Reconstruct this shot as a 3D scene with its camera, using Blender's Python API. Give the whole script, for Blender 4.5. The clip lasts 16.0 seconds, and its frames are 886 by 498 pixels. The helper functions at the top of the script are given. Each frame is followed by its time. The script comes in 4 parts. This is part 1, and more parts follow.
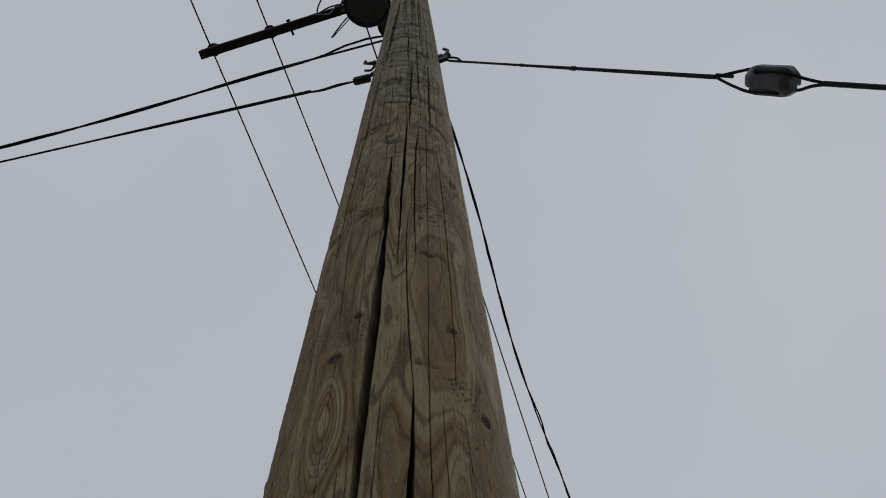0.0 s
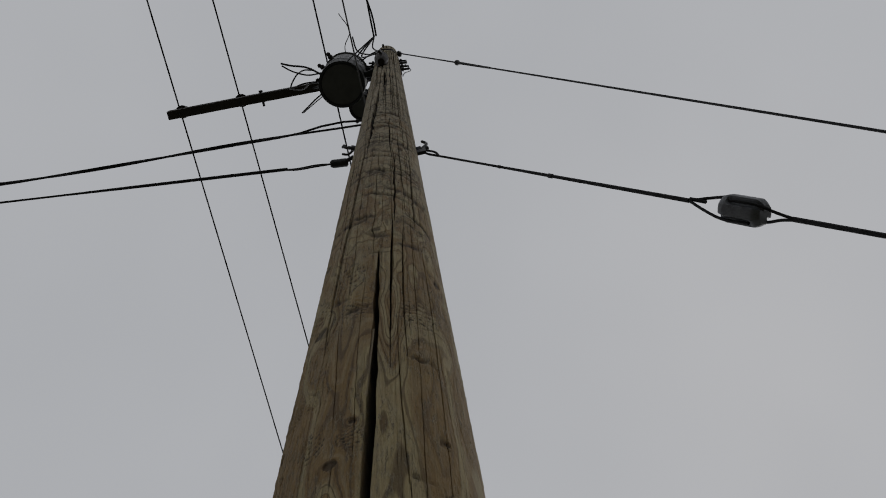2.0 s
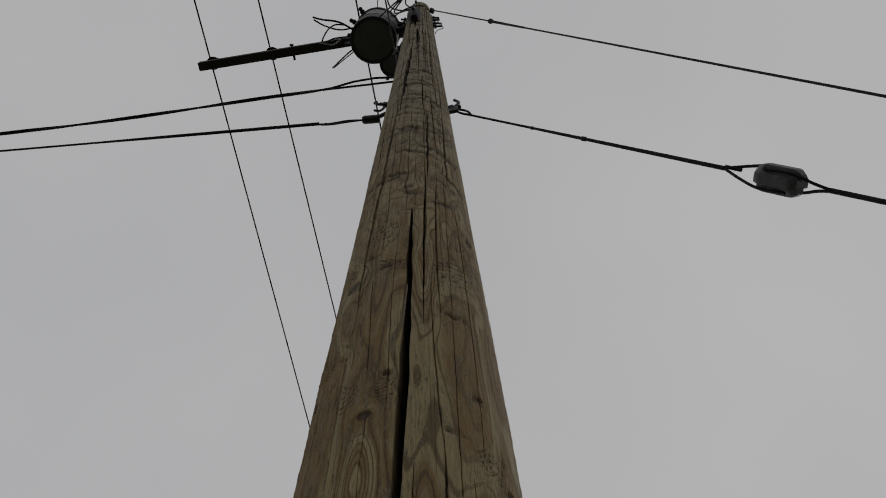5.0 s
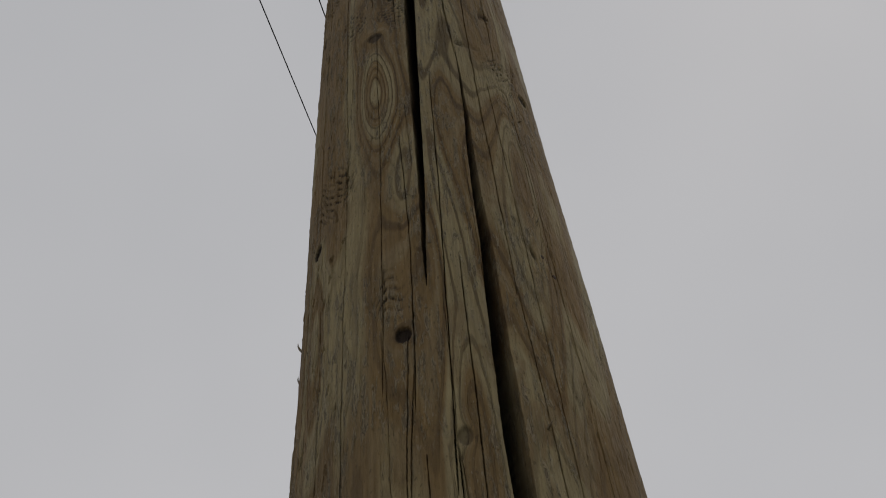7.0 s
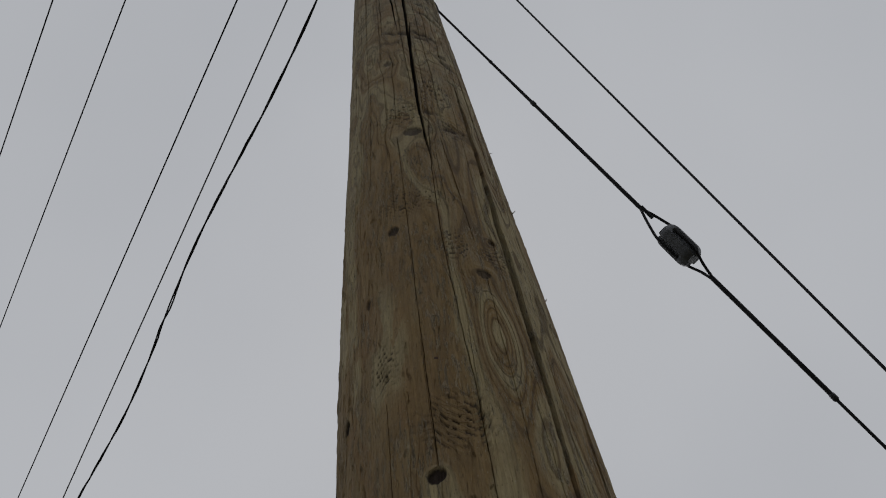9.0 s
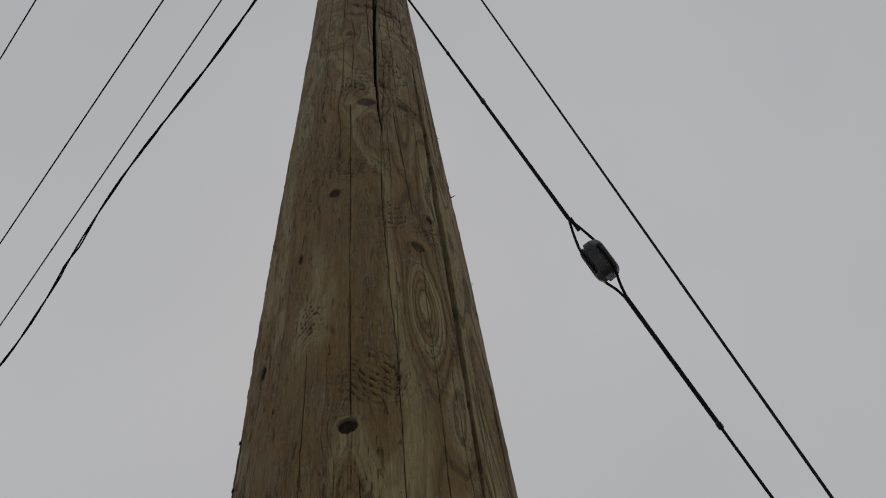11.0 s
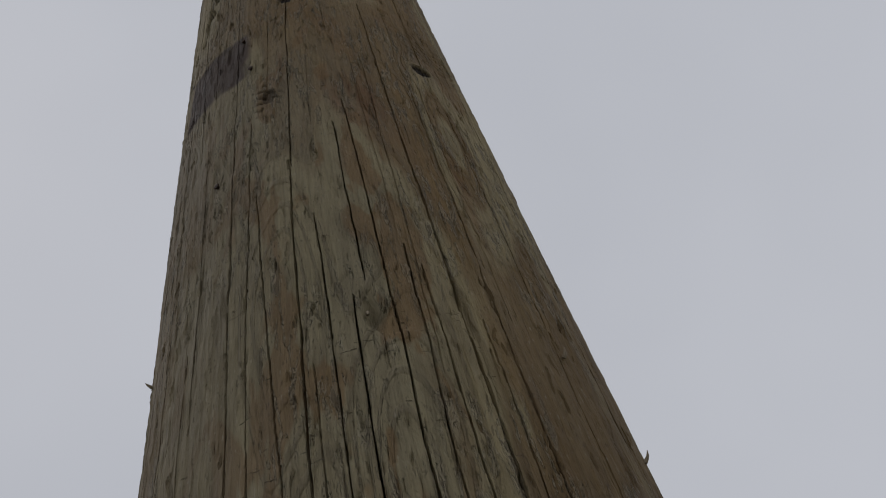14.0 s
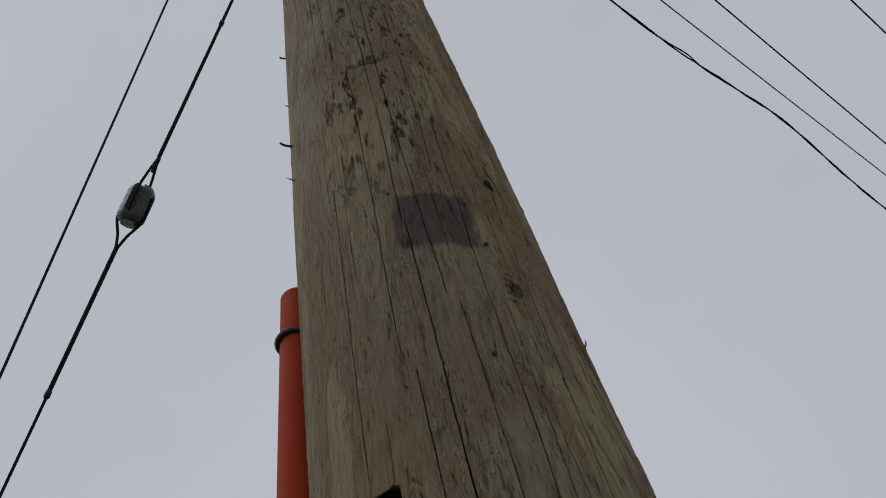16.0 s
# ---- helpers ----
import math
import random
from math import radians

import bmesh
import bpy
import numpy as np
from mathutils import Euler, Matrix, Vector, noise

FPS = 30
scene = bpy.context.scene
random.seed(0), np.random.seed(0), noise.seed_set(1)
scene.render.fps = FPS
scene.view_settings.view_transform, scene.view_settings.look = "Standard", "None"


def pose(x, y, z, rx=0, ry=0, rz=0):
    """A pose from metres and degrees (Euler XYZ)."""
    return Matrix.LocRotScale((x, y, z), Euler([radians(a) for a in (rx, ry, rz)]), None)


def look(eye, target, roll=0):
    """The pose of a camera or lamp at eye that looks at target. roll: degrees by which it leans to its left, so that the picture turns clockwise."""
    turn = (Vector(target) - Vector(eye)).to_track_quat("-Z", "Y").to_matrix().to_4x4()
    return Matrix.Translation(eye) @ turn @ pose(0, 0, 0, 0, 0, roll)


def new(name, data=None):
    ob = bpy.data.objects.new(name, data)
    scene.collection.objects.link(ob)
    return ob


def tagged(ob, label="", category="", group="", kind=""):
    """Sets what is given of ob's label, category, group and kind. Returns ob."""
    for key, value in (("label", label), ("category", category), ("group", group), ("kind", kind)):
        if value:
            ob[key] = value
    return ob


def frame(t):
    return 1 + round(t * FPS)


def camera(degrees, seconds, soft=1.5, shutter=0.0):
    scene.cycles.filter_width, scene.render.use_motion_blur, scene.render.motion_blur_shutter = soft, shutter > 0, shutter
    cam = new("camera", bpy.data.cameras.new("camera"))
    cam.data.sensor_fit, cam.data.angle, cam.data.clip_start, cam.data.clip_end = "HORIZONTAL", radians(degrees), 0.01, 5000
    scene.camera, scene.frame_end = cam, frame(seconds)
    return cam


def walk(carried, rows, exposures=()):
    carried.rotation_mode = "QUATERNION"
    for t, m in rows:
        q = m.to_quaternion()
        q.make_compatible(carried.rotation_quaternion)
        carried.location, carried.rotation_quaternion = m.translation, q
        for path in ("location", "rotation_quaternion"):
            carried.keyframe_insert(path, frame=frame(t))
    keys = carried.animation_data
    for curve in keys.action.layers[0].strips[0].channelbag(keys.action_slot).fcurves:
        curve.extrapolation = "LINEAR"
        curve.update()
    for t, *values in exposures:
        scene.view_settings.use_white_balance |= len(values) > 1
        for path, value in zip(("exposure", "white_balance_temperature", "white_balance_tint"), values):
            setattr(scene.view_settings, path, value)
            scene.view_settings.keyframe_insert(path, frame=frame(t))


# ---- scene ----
EYE = 1.6
cam = camera(55.73, 16.0, soft=1.0)
ROWS = [
    (0.0, pose(0.0000, -0.6072, 1.6140, 157.572, 1.850, -2.837)),
    (0.5, pose(-0.0095, -0.6265, 1.6081, 159.285, 2.337, -4.133)),
    (1.0, pose(-0.0284, -0.6249, 1.6147, 160.879, 2.370, -5.177)),
    (1.5, pose(-0.0511, -0.6231, 1.6249, 162.024, 3.365, -7.508)),
    (2.0, pose(-0.0801, -0.6383, 1.6199, 162.813, 3.568, -9.174)),
    (2.5, pose(-0.0960, -0.6507, 1.6212, 163.695, 3.464, -10.530)),
    (3.0, pose(-0.0966, -0.6703, 1.6216, 164.592, 3.405, -10.876)),
    (3.2, pose(-0.0983, -0.6730, 1.6317, 165.135, 3.327, -11.113)),
    (5.3, pose(-0.0974, -0.6084, 1.6103, 156.995, 1.053, -10.476)),
    (5.5, pose(-0.0971, -0.5842, 1.6053, 154.335, 0.730, -10.411)),
    (6.0, pose(-0.0836, -0.5449, 1.5689, 146.823, -0.686, -9.181)),
    (6.5, pose(-0.0350, -0.5733, 1.5261, 138.852, 0.692, -5.010)),
    (7.0, pose(-0.1145, -0.5836, 1.5393, 138.875, 4.146, -6.816)),
    (7.5, pose(-0.2397, -0.5484, 1.5505, 138.990, 4.338, -15.498)),
    (8.0, pose(-0.3180, -0.4341, 1.5649, 141.782, 5.853, -24.167)),
    (8.2, pose(-0.3540, -0.3940, 1.5856, 143.216, 6.211, -27.746)),
    (8.5, pose(-0.4107, -0.3697, 1.6059, 146.837, 5.589, -36.686)),
    (9.0, pose(-0.5342, -0.3531, 1.6232, 151.021, 4.994, -49.116)),
    (9.2, pose(-0.5607, -0.3467, 1.6187, 151.961, 4.949, -52.863)),
    (11.3, pose(-0.5259, -0.3246, 1.5794, 148.461, 5.631, -60.227)),
    (11.5, pose(-0.5065, -0.3155, 1.5523, 146.415, 5.554, -60.107)),
    (12.0, pose(-0.4219, -0.2650, 1.5190, 143.242, 5.869, -60.502)),
    (12.5, pose(-0.3271, -0.1866, 1.5122, 143.312, 7.228, -60.762)),
    (13.0, pose(-0.3091, -0.1221, 1.5021, 143.996, 6.734, -67.333)),
    (13.5, pose(-0.3867, -0.0156, 1.5061, 143.296, 8.965, -86.524)),
    (13.7, pose(-0.3999, 0.0220, 1.5113, 142.661, 9.757, -91.238)),
    (14.0, pose(-0.3860, 0.0985, 1.5045, 144.437, 10.901, -99.954)),
    (14.5, pose(-0.3180, 0.1844, 1.5158, 144.814, 13.457, -111.027)),
    (14.7, pose(-0.3149, 0.2464, 1.5042, 142.307, 14.252, -119.971)),
    (15.0, pose(-0.3092, 0.3101, 1.5123, 142.044, 12.427, -127.082)),
    (15.3, pose(-0.3093, 0.4179, 1.5275, 140.896, 10.637, -135.532)),
    (15.5, pose(-0.2994, 0.4681, 1.5176, 141.546, 9.216, -140.433)),
    (16.0, pose(-0.2356, 0.5446, 1.5305, 144.429, 10.088, -146.231)),
]
EXPOSURES = [
    (0.0, -0.02, 6000, 10), (0.7, -0.08, 6180, 10), (1.5, -0.13, 6300, 10), (3.0, -0.17, 6480, 10), (5.5, -0.13, 6560, 10),
    (6.5, -0.03, 6520, 12), (7.5, -0.02, 6420, 10), (9.0, -0.07, 6280, 10), (11.5, -0.10, 6500, 10), (12.5, 0.0, 6500, 11),
    (13.5, 0.07, 6230, 12), (14.5, 0.05, 6120, 12), (15.2, 0.03, 6080, 12), (16.0, 0.04, 6060, 12),
]
walk(cam, ROWS, EXPOSURES)

# ---- light: an overcast sky and a soft veiled sun ----
SUN_ELEV, SUN_AZ = 55, 35
world = bpy.data.worlds.new("overcast_sky")
scene.world = world
world.use_nodes = True
wn, wl = world.node_tree.nodes, world.node_tree.links
wn.clear()
w_out = wn.new("ShaderNodeOutputWorld")
w_bg = wn.new("ShaderNodeBackground")
w_sky = wn.new("ShaderNodeTexSky")
w_sky.sky_type, w_sky.sun_disc = "NISHITA", False
w_sky.sun_elevation, w_sky.sun_rotation = radians(SUN_ELEV), radians(90 - SUN_AZ)
w_sky.dust_density = 6.0
w_scale = wn.new("ShaderNodeVectorMath")
w_scale.operation = "SCALE"
w_scale.inputs["Scale"].default_value = 0.05
w_cloud = wn.new("ShaderNodeTexNoise")
w_cloud.inputs["Scale"].default_value = 1.6
w_cloud.inputs["Detail"].default_value = 3.0
w_coord = wn.new("ShaderNodeTexCoord")
w_ramp = wn.new("ShaderNodeValToRGB")
w_ramp.color_ramp.elements[0].position, w_ramp.color_ramp.elements[0].color = 0.3, (0.445, 0.45, 0.462, 1)
w_ramp.color_ramp.elements[1].position, w_ramp.color_ramp.elements[1].color = 0.75, (0.505, 0.507, 0.515, 1)
w_mix = wn.new("ShaderNodeMixRGB")
w_mix.inputs[0].default_value = 0.985
wl.new(w_coord.outputs["Generated"], w_cloud.inputs["Vector"])
wl.new(w_cloud.outputs["Fac"], w_ramp.inputs[0])
wl.new(w_sky.outputs[0], w_scale.inputs[0])
wl.new(w_scale.outputs[0], w_mix.inputs[1])
wl.new(w_ramp.outputs[0], w_mix.inputs[2])
wl.new(w_mix.outputs[0], w_bg.inputs[0])
w_bg.inputs[1].default_value = 1.0
wl.new(w_bg.outputs[0], w_out.inputs[0])

sun_data = bpy.data.lights.new("sun", "SUN")
sun_data.energy, sun_data.angle, sun_data.color = 0.5, radians(40), (1.0, 0.97, 0.92)
sun = new("sun", sun_data)
sun_from = Vector((math.cos(radians(SUN_ELEV)) * math.cos(radians(SUN_AZ)), math.cos(radians(SUN_ELEV)) * math.sin(radians(SUN_AZ)), math.sin(radians(SUN_ELEV))))
sun.matrix_world = look(sun_from * 30, (0, 0, 0))


# ---- materials ----
class Nodes:
    """A small wrapper that makes and joins shader nodes."""

    def __init__(self, name):
        self.mat = bpy.data.materials.new(name)
        self.mat.use_nodes = True
        self.tree = self.mat.node_tree
        self.bsdf = self.tree.nodes["Principled BSDF"]

    def put(self, socket, value):
        if isinstance(value, bpy.types.NodeSocket):
            self.tree.links.new(value, socket)
        else:
            socket.default_value = value

    def coord(self, scale):
        c = self.tree.nodes.new("ShaderNodeTexCoord")
        m = self.tree.nodes.new("ShaderNodeMapping")
        m.inputs["Scale"].default_value = scale
        self.tree.links.new(c.outputs["Object"], m.inputs["Vector"])
        return m.outputs[0]

    def noise(self, scale, detail=4.0, rough=0.55, distortion=0.0):
        n = self.tree.nodes.new("ShaderNodeTexNoise")
        n.inputs["Scale"].default_value = 1.0
        n.inputs["Detail"].default_value = detail
        n.inputs["Roughness"].default_value = rough
        n.inputs["Distortion"].default_value = distortion
        self.tree.links.new(self.coord(scale), n.inputs["Vector"])
        return n.outputs["Fac"]

    def attr(self, name):
        n = self.tree.nodes.new("ShaderNodeAttribute")
        n.attribute_name = name
        return n.outputs["Fac"]

    def math(self, op, a, b=0.0, c=0.0, clamp=False):
        n = self.tree.nodes.new("ShaderNodeMath")
        n.operation, n.use_clamp = op, clamp
        for s, v in zip(n.inputs, (a, b, c)):
            self.put(s, v)
        return n.outputs[0]

    def span(self, v, lo, hi, to_lo=0.0, to_hi=1.0):
        n = self.tree.nodes.new("ShaderNodeMapRange")
        n.interpolation_type = "SMOOTHSTEP"
        self.put(n.inputs[0], v)
        for s, x in zip(n.inputs[1:5], (lo, hi, to_lo, to_hi)):
            self.put(s, x)
        return n.outputs[0]

    def mix(self, fac, a, b, mode="MIX"):
        n = self.tree.nodes.new("ShaderNodeMixRGB")
        n.blend_type = mode
        for s, v in zip(n.inputs, (fac, a, b)):
            self.put(s, (*v, 1) if isinstance(v, tuple) and len(v) == 3 else v)
        return n.outputs[0]

    def bump(self, height, strength, distance, normal=None):
        n = self.tree.nodes.new("ShaderNodeBump")
        n.inputs["Strength"].default_value = strength
        n.inputs["Distance"].default_value = distance
        self.put(n.inputs["Height"], height)
        if normal is not None:
            self.put(n.inputs["Normal"], normal)
        return n.outputs[0]

    def done(self, color, rough=0.6, metal=0.0, normal=None, specular=0.5):
        self.put(self.bsdf.inputs["Base Color"], (*color, 1) if isinstance(color, tuple) and len(color) == 3 else color)
        self.put(self.bsdf.inputs["Roughness"], rough)
        self.put(self.bsdf.inputs["Metallic"], metal)
        self.put(self.bsdf.inputs["Specular IOR Level"], specular)
        if normal is not None:
            self.put(self.bsdf.inputs["Normal"], normal)
        return self.mat


def pole_wood():
    n = Nodes("weathered_treated_wood")
    ring, tone = n.attr("ring"), n.attr("tone")
    wave = n.math("MULTIPLY_ADD", n.math("SINE", n.math("MULTIPLY", ring, 6.2)), 0.5, 0.5)
    slow = n.math("MULTIPLY_ADD", n.math("SINE", n.math("MULTIPLY", ring, 1.7)), 0.5, 0.5)
    late = n.span(wave, 0.8, 1.0)
    patch = n.noise((8.0, 8.0, 4.0), 3.0)
    fine = n.noise((420.0, 420.0, 14.0), 3.0, 0.6)
    mid = n.noise((70.0, 70.0, 9.0), 4.0, 0.6)
    mottle = n.noise((55.0, 55.0, 26.0), 5.0, 0.65)
    grit = n.noise((520.0, 520.0, 170.0), 2.0)
    flame = n.math("ADD", n.math("MULTIPLY_ADD", patch, 0.9, -0.36), n.math("MULTIPLY_ADD", slow, 0.62, n.math("MULTIPLY", mottle, 0.22)))
    flame = n.span(n.math("MULTIPLY_ADD", tone, 0.45, flame), 0.40, 0.62)
    col = n.mix(flame, (0.268, 0.178, 0.076), (0.40, 0.322, 0.170))
    col = n.mix(n.math("MULTIPLY", n.span(n.noise((4.0, 4.0, 1.2), 2.0), 0.52, 0.75), 0.5), col, (0.285, 0.25, 0.165))
    col = n.mix(n.math("MULTIPLY", n.span(n.attr("weather"), 0.0, 1.0), 0.85), col, (0.37, 0.325, 0.228))
    col = n.mix(n.math("MULTIPLY", n.math("MULTIPLY", late, n.attr("figure")), 0.72), col, (0.095, 0.062, 0.032))
    col = n.mix(n.math("MULTIPLY", n.span(wave, 0.3, 0.0, 0.0, 0.28), n.attr("figure")), col, (0.46, 0.40, 0.25))
    col = n.mix(n.span(tone, 0.1, 0.7, 0.0, 0.42), col, (0.325, 0.295, 0.198))
    streak = n.math("MULTIPLY", n.span(n.noise((38.0, 38.0, 11.0), 3.0, 0.5, 0.4), 0.52, 0.565), n.span(tone, -0.3, 0.4, 0.0, 0.78))
    col = n.mix(streak, col, (0.265, 0.168, 0.076))
    col = n.mix(n.span(tone, -0.25, -1.0, 0.0, 0.6), col, (0.125, 0.078, 0.036))
    col = n.mix(n.math("MULTIPLY", n.attr("algae"), n.span(mottle, 0.2, 0.7, 0.55, 0.95)), col, (0.25, 0.214, 0.15))
    col = n.mix(n.span(fine, 0.3, 0.7, 0.26, 0.0), col, (0.06, 0.043, 0.026))
    col = n.mix(n.span(mid, 0.25, 0.7, 0.20, 0.0), col, (0.09, 0.062, 0.036))
    col = n.mix(n.span(mottle, 0.30, 0.50, 0.22, 0.0), col, (0.085, 0.06, 0.035))
    col = n.mix(n.span(grit, 0.62, 0.72, 0.0, 0.45), col, (0.05, 0.036, 0.022))
    col = n.mix(n.span(grit, 0.24, 0.36, 0.35, 0.0), col, (0.42, 0.38, 0.29))
    nick = n.math("MULTIPLY", n.span(n.noise((70.0, 70.0, 330.0), 2.0), 0.70, 0.73), n.math("MAXIMUM", n.attr("scuff"), n.span(n.noise((11.0, 11.0, 11.0), 2.0), 0.62, 0.72, 0.0, 0.5)))
    col = n.mix(n.math("MULTIPLY", nick, 0.55), col, (0.05, 0.037, 0.025))
    rip = n.noise((230.0, 230.0, 36.0), 4.0, 0.66, 0.5)
    rip_at = n.span(n.noise((15.0, 15.0, 7.0), 3.0), 0.43, 0.55)
    lip = n.math("MULTIPLY", n.span(rip, 0.53, 0.57), rip_at)
    rip = n.math("MULTIPLY", n.span(rip, 0.60, 0.625), rip_at)
    # colour adds a highlight to the torn lips and shade to the rips
    col = n.mix(n.math("MULTIPLY", lip, 0.38), col, (0.46, 0.40, 0.28))
    col = n.mix(n.math("MULTIPLY", rip, 0.6), col, (0.065, 0.045, 0.027))
    # shade of small upper creases, painted as dark lines without relief
    crease_shade = n.math("ABSOLUTE", n.math("SUBTRACT", n.noise((8.0, 8.0, 5.0), 3.0, 0.6, 0.3), 0.5))
    crease_shade = n.math("MULTIPLY", n.span(crease_shade, 0.008, 0.03, 1.0, 0.0), n.span(n.noise((6.0, 6.0, 3.0), 2.0), 0.44, 0.56))
    crease_shade = n.math("MULTIPLY", crease_shade, n.span(n.attr("weather"), 0.08, 0.5))
    col = n.mix(n.math("MULTIPLY", crease_shade, 0.6), col, (0.045, 0.034, 0.024))
    # shade painted into ripples, creases, gouges and sliver edges
    col = n.mix(n.attr("groove_shade"), col, (0.045, 0.032, 0.02))
    tear = n.math("MULTIPLY", n.attr("tear"), n.span(mid, 0.3, 0.55), clamp=True)
    col = n.mix(n.math("MULTIPLY", tear, 0.75), col, (0.16, 0.066, 0.03))
    stain = n.math("MULTIPLY", n.attr("stain"), n.span(n.noise((60.0, 60.0, 40.0), 3.0), 0.2, 0.5, 0.5, 0.9))
    col = n.mix(stain, col, (0.080, 0.058, 0.050))
    # shade of the wide splits and notch roof, painted as near-black colour
    col = n.mix(n.attr("hollow_shade"), col, (0.025, 0.019, 0.016))
    col = n.mix(n.attr("knot"), col, (0.028, 0.018, 0.011))
    h = n.math("ADD", n.math("MULTIPLY", fine, 0.5), n.math("MULTIPLY", mid, 0.6))
    h = n.math("SUBTRACT", n.math("ADD", h, n.math("MULTIPLY", late, 0.25)), n.math("ADD", n.math("MULTIPLY", nick, 0.9), n.math("MULTIPLY", rip, 1.3)))
    h = n.math("ADD", h, n.math("MULTIPLY", lip, 0.4))
    nrm = n.bump(h, 1.0, 0.0030)
    nrm = n.bump(n.noise((150.0, 150.0, 40.0), 5.0, 0.7, 0.6), 1.0, 0.0024, nrm)
    nrm = n.bump(grit, 0.5, 0.0006, nrm)
    return n.done(col, n.span(mid, 0.2, 0.8, 0.72, 0.92), 0.0, nrm, 0.25)


def plain(name, a, b, scale, rough=(0.4, 0.7), metal=0.0, bump=0.3, dist=0.001, specular=0.5):
    """A surface of two related tones with a grain at two scales."""
    n = Nodes(name)
    big, small = n.noise(scale, 3.0), n.noise(tuple(5 * s for s in scale), 4.0)
    col = n.mix(n.span(n.math("MULTIPLY_ADD", small, 0.4, n.math("MULTIPLY", big, 0.6)), 0.3, 0.7), a, b)
    return n.done(col, n.span(small, 0.3, 0.7, *rough), metal, n.bump(small, bump, dist), specular)


WOOD = pole_wood()
ARM_WOOD = plain("dark_weathered_arm_wood", (0.014, 0.011, 0.009), (0.030, 0.024, 0.019), (3.0, 3.0, 40.0), (0.7, 0.9))
END_GRAIN = plain("pole_top_end_grain", (0.10, 0.08, 0.05), (0.2, 0.16, 0.1), (30.0, 30.0, 30.0), (0.8, 0.95))
CABLE = plain("black_cable_sheath", (0.007, 0.007, 0.008), (0.015, 0.015, 0.017), (9.0, 9.0, 9.0), (0.6, 0.8), 0.0, 0.02, 0.001, 0.25)
STRAND = plain("dark_steel_strand", (0.007, 0.007, 0.008), (0.016, 0.016, 0.018), (9.0, 9.0, 9.0), (0.6, 0.8), 0.1, 0.02, 0.001, 0.25)
ALUMINIUM = plain("dull_aluminium_wire", (0.09, 0.09, 0.095), (0.16, 0.16, 0.17), (40.0, 40.0, 40.0), (0.45, 0.65), 0.5)
STEEL = plain("galvanised_steel", (0.018, 0.018, 0.02), (0.05, 0.05, 0.053), (30.0, 30.0, 30.0), (0.45, 0.7), 0.6)
GLAZE = plain("grey_glazed_porcelain", (0.068, 0.072, 0.082), (0.125, 0.13, 0.142), (45.0, 45.0, 45.0), (0.38, 0.55), 0.0, 0.08, 0.001, 0.35)
DARK_GLAZE = plain("brown_black_porcelain", (0.016, 0.013, 0.012), (0.03, 0.024, 0.022), (25.0, 25.0, 25.0), (0.5, 0.7), 0.0, 0.08, 0.001, 0.2)
TANK = plain("grey_tank_paint", (0.045, 0.047, 0.05), (0.075, 0.077, 0.08), (6.0, 6.0, 3.0), (0.4, 0.6))
# underside colour is darkened to hold the shade beneath the tank
TANK_BASE = plain("shaded_tank_underside", (0.008, 0.009, 0.012), (0.016, 0.017, 0.021), (12.0, 12.0, 12.0), (0.6, 0.85))
ORANGE = plain("orange_red_conduit_plastic", (0.33, 0.034, 0.011), (0.44, 0.052, 0.016), (14.0, 14.0, 3.0), (0.62, 0.8), 0.0, 0.1, 0.001, 0.10)
RUBBER = plain("black_strap", (0.012, 0.012, 0.013), (0.03, 0.03, 0.032), (60.0, 60.0, 60.0), (0.4, 0.6))
WHITE = plain("dull_white_label", (0.42, 0.42, 0.41), (0.58, 0.58, 0.57), (60.0, 60.0, 60.0), (0.35, 0.6), 0.0, 0.1)
INK = plain("black_print", (0.02, 0.02, 0.022), (0.035, 0.035, 0.036), (80.0, 80.0, 80.0), (0.5, 0.7))
RED = plain("red_print", (0.42, 0.03, 0.035), (0.5, 0.05, 0.05), (80.0, 80.0, 80.0), (0.4, 0.6))
SPLINTER = plain("split_wood_fibre", (0.2, 0.15, 0.09), (0.34, 0.28, 0.19), (90.0, 90.0, 20.0), (0.7, 0.9))
RUST = plain("rusty_nail", (0.035, 0.022, 0.015), (0.08, 0.04, 0.02), (200.0, 200.0, 200.0), (0.6, 0.9), 0.4)
EARTH = plain("dry_grass_and_gravel", (0.05, 0.055, 0.03), (0.11, 0.10, 0.075), (1.3, 1.3, 1.3), (0.85, 1.0), 0.0, 0.8, 0.02)


# ---- mesh helpers ----
def part(name, bm, material, parent=None, label="", smooth=True):
    me = bpy.data.meshes.new(name)
    bmesh.ops.recalc_face_normals(bm, faces=bm.faces)
    bm.to_mesh(me)
    bm.free()
    me.materials.append(material)
    if smooth:
        me.polygons.foreach_set("use_smooth", [True] * len(me.polygons))
        me.set_sharp_from_angle(angle=radians(40))
    ob = new(name, me)
    if parent is not None:
        ob.parent = parent
        ob.matrix_parent_inverse = parent.matrix_world.inverted()
    if label:
        ob["label"] = label
    return ob


def thing(name, label, category, at=(0, 0, 0), group="", kind=""):
    ob = new(name)
    ob.empty_display_size = 0.1
    ob.location = at
    ob.matrix_world = Matrix.Translation(at)
    return tagged(ob, label, category, group, kind)


